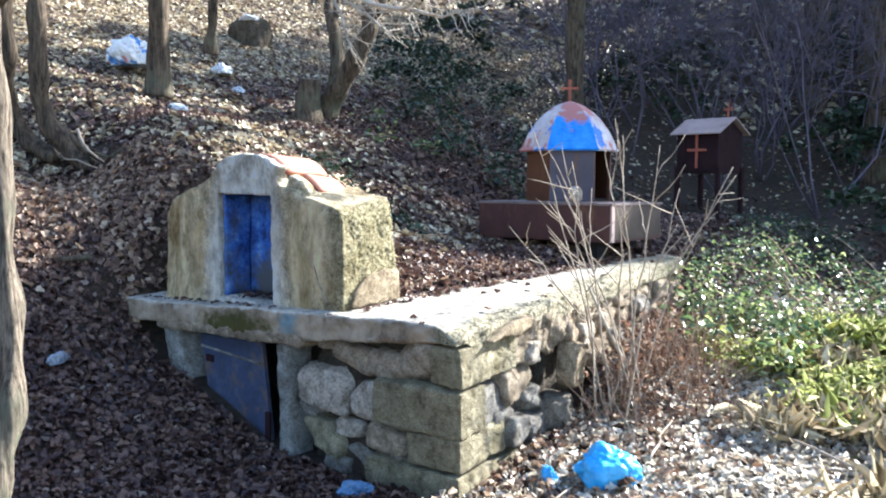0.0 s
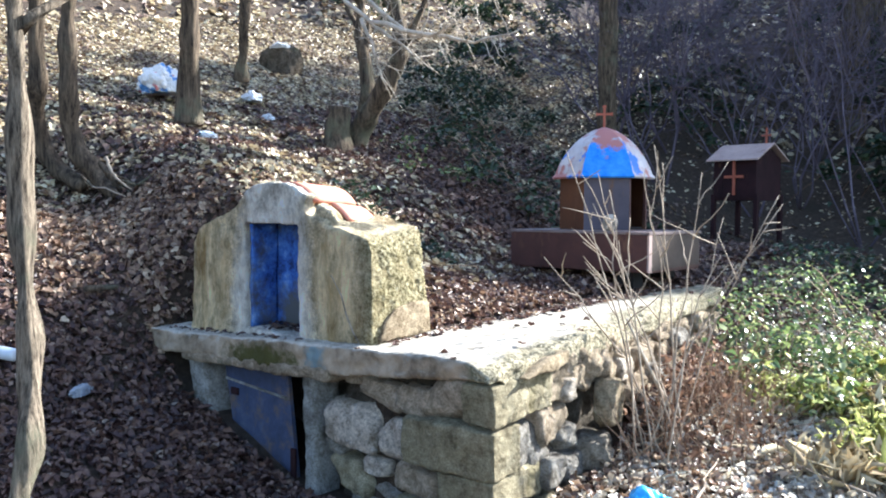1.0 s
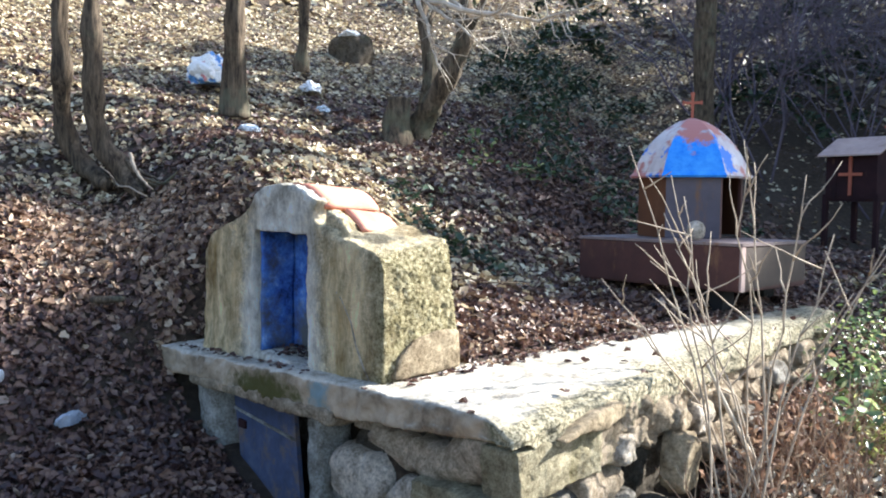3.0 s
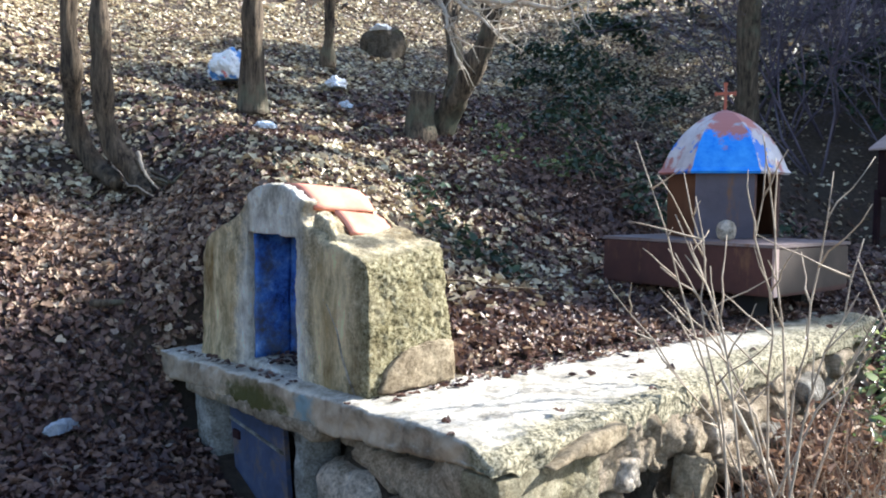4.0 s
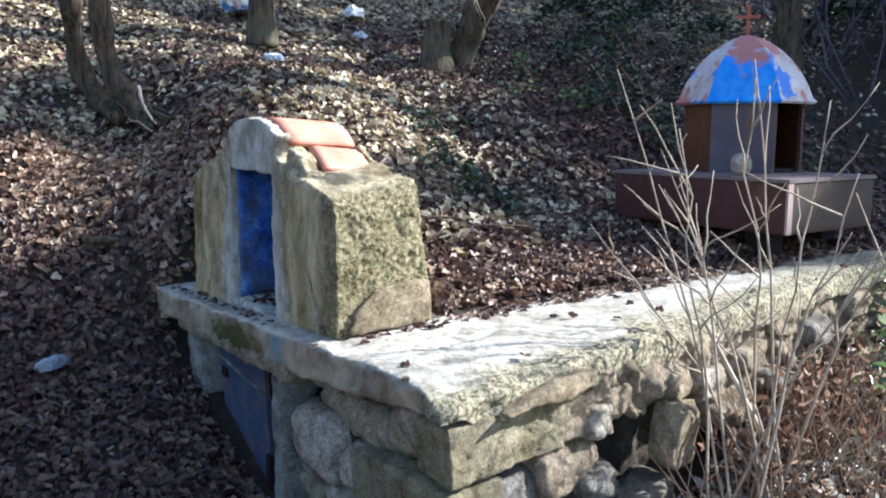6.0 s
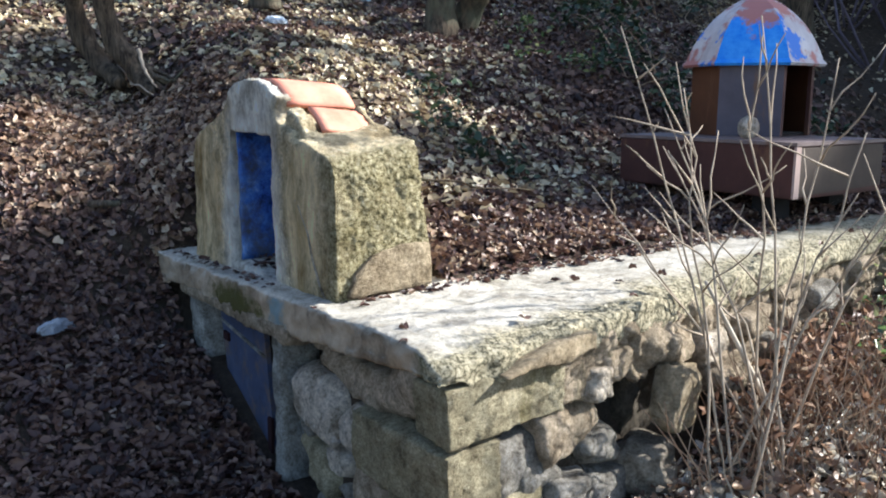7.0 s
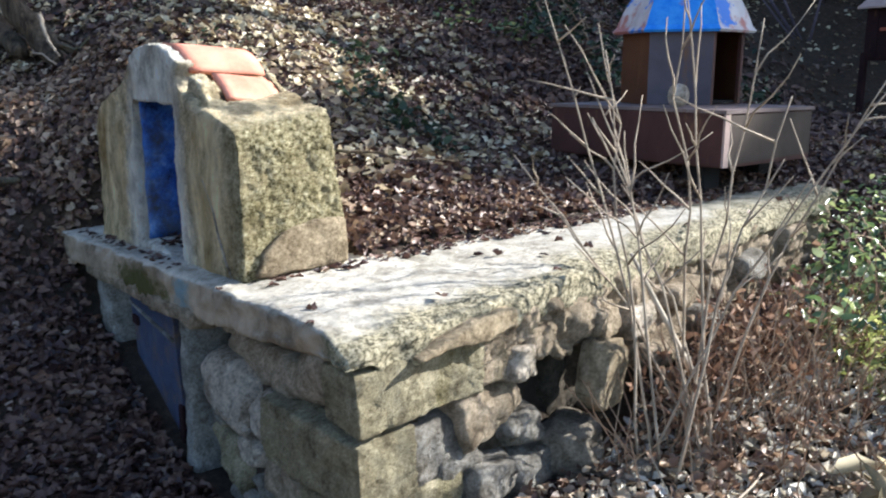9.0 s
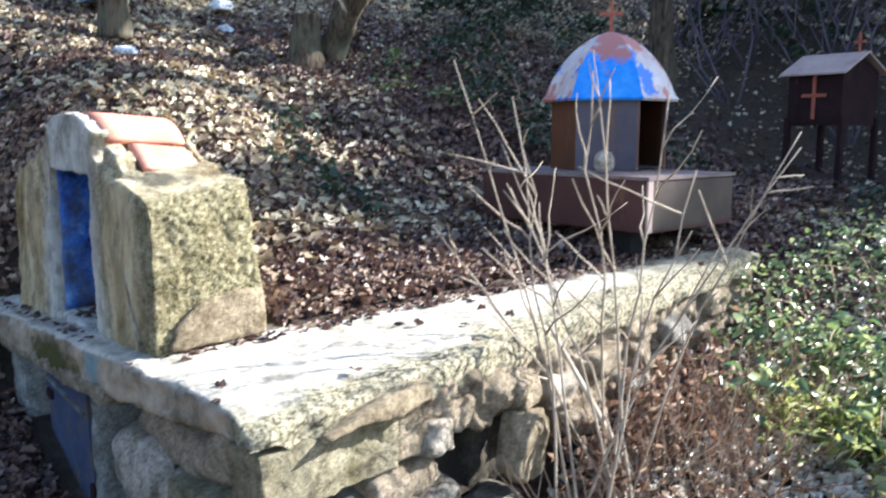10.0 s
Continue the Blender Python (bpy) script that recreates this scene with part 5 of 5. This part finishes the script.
# ---- green brambles and herbs to the right of the slab ----
def bramble(cx, cy, rx, ry, h, n, m, label, seed, s0=0.03, s1=0.065, canes=10, name="bramble"):
    rr = random.Random(seed)
    t = thing(name, (cx, cy, land(cx, cy)), label, "bramble", "green undergrowth")
    inv = Vector(t.location)
    places, sizes, normals = [], [], []
    far_off = name == "thicket"
    bm = bmesh.new()
    for c in range(canes):
        a, b = rr.uniform(0, 6.28), rr.uniform(0.1, 0.7)
        f = Vector((cx + rx * b * math.cos(a), cy + ry * b * math.sin(a), 0))
        f.z = land(f.x, f.y) - 0.02
        a2 = a + rr.gauss(0, 0.6)
        e = Vector((cx + rx * 1.15 * math.cos(a2), cy + ry * 1.15 * math.sin(a2), 0))
        e.z = land(e.x, e.y) + h * rr.uniform(0.2, 0.9)
        top = f.lerp(e, 0.55)
        top.z = max(f.z, e.z) + h * rr.uniform(0.3, 0.9)
        pts = [f * (1 - u) ** 2 + top * 2 * u * (1 - u) + e * u * u for u in [i / 9 for i in range(10)]]
        tube(bm, [q - inv for q in pts], [0.0045 * (1 - 0.6 * i / 9) for i in range(10)], 4)
        if not far_off:
            part("cane", bm, M_STALK, t, "", True)
            bm = bmesh.new()
        for q in pts[2:]:
            for _ in range(int(n / canes / 8)):
                places.append(tuple(q - inv + 0.07 * Vector((rr.gauss(0, 1), rr.gauss(0, 1), rr.gauss(0, 0.6)))))
    while len(places) < n:
        a, b = rr.uniform(0, 6.28), math.sqrt(rr.random())
        x, y = cx + rx * b * math.cos(a), cy + ry * b * math.sin(a)
        lump = 0.55 + 0.6 * noise.noise(Vector((x * 2.2, y * 2.2, seed)))
        z = land(x, y) + h * max(0.05, lump) * (1 - b * b * 0.7) * rr.uniform(0.25, 1.0) ** 0.6
        places.append(tuple(Vector((x, y, z)) - inv))
    for _ in places:
        sizes.append(rr.uniform(s0, s1))
        normals.append((rr.gauss(0, 0.6), rr.gauss(-0.1, 0.6), 0.9))
    if far_off:
        part("cane_tangle", bm, M_STALK, t, "dry arching canes", True, "", "stuff")
    else:
        bm.free()
    blades("leaves", places, sizes, normals, 0.26 if name == "herbs" else 0.46, 0.18, m, "", "", t)
    return t


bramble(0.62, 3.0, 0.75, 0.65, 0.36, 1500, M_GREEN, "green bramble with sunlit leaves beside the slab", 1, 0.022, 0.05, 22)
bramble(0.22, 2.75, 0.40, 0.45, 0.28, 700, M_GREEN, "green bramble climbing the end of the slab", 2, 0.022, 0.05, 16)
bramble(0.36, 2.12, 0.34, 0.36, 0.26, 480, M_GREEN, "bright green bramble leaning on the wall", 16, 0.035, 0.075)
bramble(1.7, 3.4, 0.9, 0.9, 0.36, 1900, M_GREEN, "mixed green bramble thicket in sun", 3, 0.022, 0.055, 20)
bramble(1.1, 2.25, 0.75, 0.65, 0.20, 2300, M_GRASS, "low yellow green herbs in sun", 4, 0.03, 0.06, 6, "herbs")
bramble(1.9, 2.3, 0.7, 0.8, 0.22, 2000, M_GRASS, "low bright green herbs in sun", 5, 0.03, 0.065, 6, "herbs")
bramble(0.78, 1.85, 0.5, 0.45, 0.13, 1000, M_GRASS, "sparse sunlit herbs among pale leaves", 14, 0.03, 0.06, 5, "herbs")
bramble(1.45, 1.35, 0.6, 0.6, 0.10, 700, M_GRASS, "sparse sunlit herbs among pale fallen leaves", 15, 0.02, 0.045, 5, "herbs")
# this bramble takes the dark ivy colours so that it looks shaded
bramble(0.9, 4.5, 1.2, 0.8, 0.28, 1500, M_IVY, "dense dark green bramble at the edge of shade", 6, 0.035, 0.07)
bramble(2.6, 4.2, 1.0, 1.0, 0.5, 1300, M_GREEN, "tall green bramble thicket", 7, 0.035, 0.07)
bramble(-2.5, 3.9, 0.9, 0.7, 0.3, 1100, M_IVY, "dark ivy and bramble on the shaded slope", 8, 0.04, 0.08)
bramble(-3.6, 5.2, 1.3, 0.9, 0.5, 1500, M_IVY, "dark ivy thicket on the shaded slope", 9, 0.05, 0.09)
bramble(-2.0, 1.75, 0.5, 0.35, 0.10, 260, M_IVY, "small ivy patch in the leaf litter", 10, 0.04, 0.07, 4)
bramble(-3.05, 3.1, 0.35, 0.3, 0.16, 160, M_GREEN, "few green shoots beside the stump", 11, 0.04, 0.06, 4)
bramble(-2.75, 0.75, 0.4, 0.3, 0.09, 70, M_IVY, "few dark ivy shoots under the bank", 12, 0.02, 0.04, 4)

# grass tufts in the sun
for k, (x, y) in enumerate(((1.2, 1.75), (1.35, 2.5), (1.75, 1.9), (1.6, 1.2), (0.75, 2.5), (2.0, 2.6), (1.5, 0.7), (1.0, 1.95), (0.9, 2.75), (1.5, 2.1), (1.15, 2.95), (1.7, 2.8), (1.3, 1.45), (0.65, 2.15), (1.9, 1.5),
                          (0.85, 2.3), (1.05, 2.6), (1.25, 2.2), (1.45, 2.75), (1.6, 2.45), (0.7, 2.75), (1.85, 2.2), (1.1, 1.6), (1.55, 1.75), (0.95, 1.35))):
    t = thing("grass_tuft", (x, y, land(x, y)), "tuft of yellow green grass in the sun", "grass", "grass tufts")
    q = rng.normal(size=(150, 3)) * np.array((0.11, 0.11, 0.0)) + np.array((0, 0, 0.05))
    q[:, 2] += 0.06 * rng.random(150)
    nn = rng.normal(size=(150, 3)) * np.array((1, 1, 0.35))
    blades("grass", q, 0.10 + 0.13 * rng.random(150), nn, 0.045, 0.2, M_GRASS if k % 3 else M_STRAW, "", "", t)

# fallen sticks on the right
for k, (x, y, rz, ln) in enumerate(((0.95, 1.15, 150, 0.7), (0.5, 0.95, 100, 0.5), (1.4, 1.05, 20, 0.6), (0.75, 0.35, 60, 0.45), (0.4, 0.12, 80, 0.4))):
    bm = bmesh.new()
    tube(bm, limb_points((-ln / 2, 0, 0.0), (ln / 2, 0.03, 0.05), 7, 0.1, k + 50), [0.007 - 0.0006 * i for i in range(8)], 6)
    ob = part("stick", bm, M_TWIG, None, "thin dry stick lying on pale leaves", True, "stick", "", "fallen sticks")
    ob.matrix_world = pose(x, y, land(x, y) + 0.04, 0, 0, rz)

# ---- shaded thicket on the hill behind ----
for k, (x, y, rx, h, n) in enumerate(((-4.5, 8.0, 2.0, 1.1, 1900), (-1.6, 8.6, 2.0, 1.2, 2400), (0.6, 8.0, 1.2, 0.8, 1200), (-7.0, 8.2, 2.2, 1.2, 1500),
                                      (-0.6, 11.0, 2.2, 1.6, 1800), (-3.6, 11.5, 2.6, 1.6, 1800), (-7.8, 12.0, 2.8, 1.6, 1400), (1.0, 6.3, 1.1, 0.5, 1000))):
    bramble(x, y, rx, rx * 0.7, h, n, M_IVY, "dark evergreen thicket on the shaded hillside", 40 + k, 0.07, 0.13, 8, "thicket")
rr = random.Random(12)
for k in range(22):
    x, y = rr.uniform(-4.0, 1.0), rr.uniform(6.7, 10.0)
    t = thing("bare_bush", (x, y, land(x, y)), "tangled leafless bush on the shaded hillside", "bush", "bare bushes on the hill")
    for j in range(4):
        bm = bmesh.new()
        twigs(bm, (0, 0, -0.1), (rr.gauss(0, 0.7), rr.gauss(-0.3, 0.6), rr.uniform(1.4, 2.7)), rr.uniform(0.009, 0.019), 3, k * 3.7 + j, 0.7, 4, 5)
        part("stem", bm, M_BRANCH, t, "", True)

# ---- added trees beyond the path; their unseen crowns shade the hollow ----
def crown_tree(x, y, z, r, n, seed, flat=0.8, s0=0.10, s1=0.2):
    rr = random.Random(seed)
    g = land(x, y)
    t = thing("tree", (x, y, g), "added tree with its crown out of view, shading the hollow", "tree", "shade trees")
    bm = trunk_mesh([(0, 0, -0.2), (0.05, 0, (z - g) * 0.4), (0, 0.05, z - g)], [0.2, 0.14, 0.06], seed)
    part("trunk", bm, M_BARK, t, "", True)
    for k in range(6):
        bm = bmesh.new()
        a = k * 1.05 + seed
        twigs(bm, (0, 0, (z - g) - r * 0.6), (r * 0.9 * math.cos(a), r * 0.9 * math.sin(a), z - g + r * 0.4 * math.sin(k * 2.2)), 0.05, 2, seed + k, 0.5, 5, 4)
        part("limb", bm, M_BARK, t, "", True)
    places, sizes, normals = [], [], []
    clumps = [Vector((rr.gauss(0, 0.48) * r, rr.gauss(0, 0.48) * r, z - g + rr.gauss(0, 0.45) * r * flat)) for _ in range(26)]
    for _ in range(n):
        c = rr.choice(clumps)
        places.append(tuple(c + 0.16 * r * Vector((rr.gauss(0, 1), rr.gauss(0, 1), rr.gauss(0, 0.8)))))
        sizes.append(rr.uniform(s0, s1))
        normals.append((rr.gauss(0, 1), rr.gauss(0, 1), rr.gauss(0.4, 1)))
    blades("crown", places, sizes, normals, 0.6, 0.15, M_IVY, "", "", t)


def shade(px, py, pz, r, n, seed, d=9.0):
    """An added tree whose unseen crown stands between the sun and that place."""
    c = Vector((px, py, pz)) + d * Vector((0.38, 0.92, 0.64))
    crown_tree(c.x, c.y, c.z, r, n, seed)


shade(-1.1, 3.0, 1.6, 0.75, 1300, 1)
shade(-0.66, 3.08, 1.22, 0.40, 2600, 21)
shade(-1.75, 1.45, 1.3, 0.42, 650, 22)
shade(-0.2, 6.9, 2.0, 1.2, 2600, 23)
shade(-3.2, 4.7, 2.3, 1.0, 2400, 25)
shade(-5.3, 3.7, 2.9, 0.7, 1000, 26)
shade(-5.6, 5.6, 3.2, 1.3, 2600, 27)
shade(-1.2, 7.2, 2.3, 1.9, 4600, 2)
shade(1.3, 9.2, 1.8, 1.2, 3000, 3)
shade(-3.3, 6.0, 2.4, 1.5, 4300, 4)
shade(-0.8, 10.5, 3.5, 2.6, 5000, 6)
shade(-2.9, 3.4, 1.9, 0.85, 1300, 8)
shade(-2.2, 6.6, 2.4, 1.1, 2600, 18)
shade(-3.15, 0.68, 1.75, 0.26, 240, 11)
shade(-4.9, 1.45, 2.5, 0.42, 420, 24)
shade(-4.5, 3.5, 2.7, 0.85, 1500, 12)
shade(-5.5, 9.5, 3.6, 2.2, 3500, 9)
shade(-3.65, -0.25, 1.7, 0.36, 560, 13)
shade(-2.35, -0.30, 0.85, 0.30, 230, 14)
shade(-4.4, 2.2, 2.4, 0.45, 420, 15)
shade(-6.0, 2.6, 3.0, 0.6, 520, 17)


# ---- litter: bags and paper ----
def crumpled(name, at, size, m, label, seed, rz=0, group="thrown away rubbish", fold=0.6):
    bm = bmesh.new()
    bmesh.ops.create_icosphere(bm, subdivisions=5, radius=1.0)
    off = Vector((seed * 2.7, seed, -seed))
    for v in bm.verts:
        p = v.co
        r = 1 + 0.45 * noise.noise(p * 1.2 + off) + fold * (0.5 * abs(noise.noise(p * 2.2 + off)) + 0.34 * abs(noise.noise(p * 4.6 + off)) + 0.16 * abs(noise.noise(p * 10 + off)) - 0.15)
        v.co = Vector((p.x * r * size[0] / 2, p.y * r * size[1] / 2, max(-0.35, p.z * r) * size[2] / 2 * 1.2))
    ob = part(name, bm, m, None, label, fold < 0.5, "rubbish", "", group)
    ob.matrix_world = pose(*at, 0, 0, rz)


def lie(x, y, up):
    return (x, y, land(x, y) + up)


crumpled("plastic_bag", lie(0.46, 0.50, 0.06), (0.25, 0.19, 0.17), M_BLUEBAG, "crumpled bright blue plastic bag on dry leaves", 1, 20, fold=0.45)
crumpled("plastic_scrap", lie(0.25, 0.40, 0.03), (0.06, 0.05, 0.09), M_BLUEBAG, "small scrap of blue plastic film", 2, 0)
crumpled("plastic_scrap", lie(-0.32, -0.14, 0.03), (0.13, 0.09, 0.06), M_DULLFILM, "torn blue plastic film in dark leaves", 3, 40)
crumpled("plastic_bag", lie(-4.62, 1.42, 0.13), (0.36, 0.28, 0.30), M_PRINTBAG, "white plastic bag with red and blue print", 4, 35)
crumpled("plastic_scrap", lie(-4.75, 2.42, 0.05), (0.28, 0.16, 0.12), M_WHITEBAG, "crumpled white plastic film on the slope", 5, -20)
crumpled("paper_scrap", lie(-4.12, 2.14, 0.03), (0.12, 0.09, 0.07), M_PAPER, "pale blue paper scrap on the slope", 6, 10)
crumpled("paper_scrap", lie(-3.62, 1.21, 0.03), (0.14, 0.10, 0.06), M_PAPER, "wet white paper scrap on the slope", 7, 60)
crumpled("plastic_scrap", lie(-2.09, -0.48, 0.03), (0.16, 0.05, 0.06), M_GREYFILM, "twisted pale plastic scrap in brown leaves", 8, 120)
crumpled("plastic_scrap", (-6.2, 3.85, land(-6.2, 3.85) + 0.31), (0.22, 0.18, 0.08), M_WHITEBAG, "white plastic film on the boulder", 9, 0)
# tin can and a stick in the leaves
bm = bmesh.new()
tube(bm, [(0, 0, 0), (0.006, 0, 0), (0.10, 0, 0), (0.106, 0, 0)], [0.028, 0.032, 0.032, 0.028], 20)
ob = part("drink_can", bm, M_PAPER, None, "dull grey drink can lying in leaves", True, "can", "", "thrown away rubbish")
ob.matrix_world = pose(*lie(-2.35, -0.78, 0.04), 0, 8, 35)
bm = bmesh.new()
tube(bm, limb_points((-0.16, 0, 0), (0.16, 0.02, 0.03), 6, 0.12, 4), [0.018, 0.022, 0.024, 0.022, 0.02, 0.017, 0.012], 8)
ob = part("stick", bm, M_BARK, None, "dark stick lying in brown leaves", True, "stick")
ob.matrix_world = pose(*lie(-2.58, -0.2, 0.04), 0, 0, 25)
bm = bmesh.new()
tube(bm, limb_points((-1.16, 0.74, 1.21), (-0.92, 1.16, 1.16), 8, 0.2, 9), [0.0065 - 0.0005 * i for i in range(9)], 6)
part("stick", bm, M_BARK, None, "thin bent stick lying behind the shrine", True, "stick")
# round pale stone left on the plinth
ob = part("pebble", stone((0.10, 0.10, 0.11), 91, 0.1, 3, 0.06), M_STONE, None, "round pale stone on the metal plinth", True, "stone")
ob.matrix_world = pose(-0.87, 2.45, 1.09 + 0.25 + 0.05)
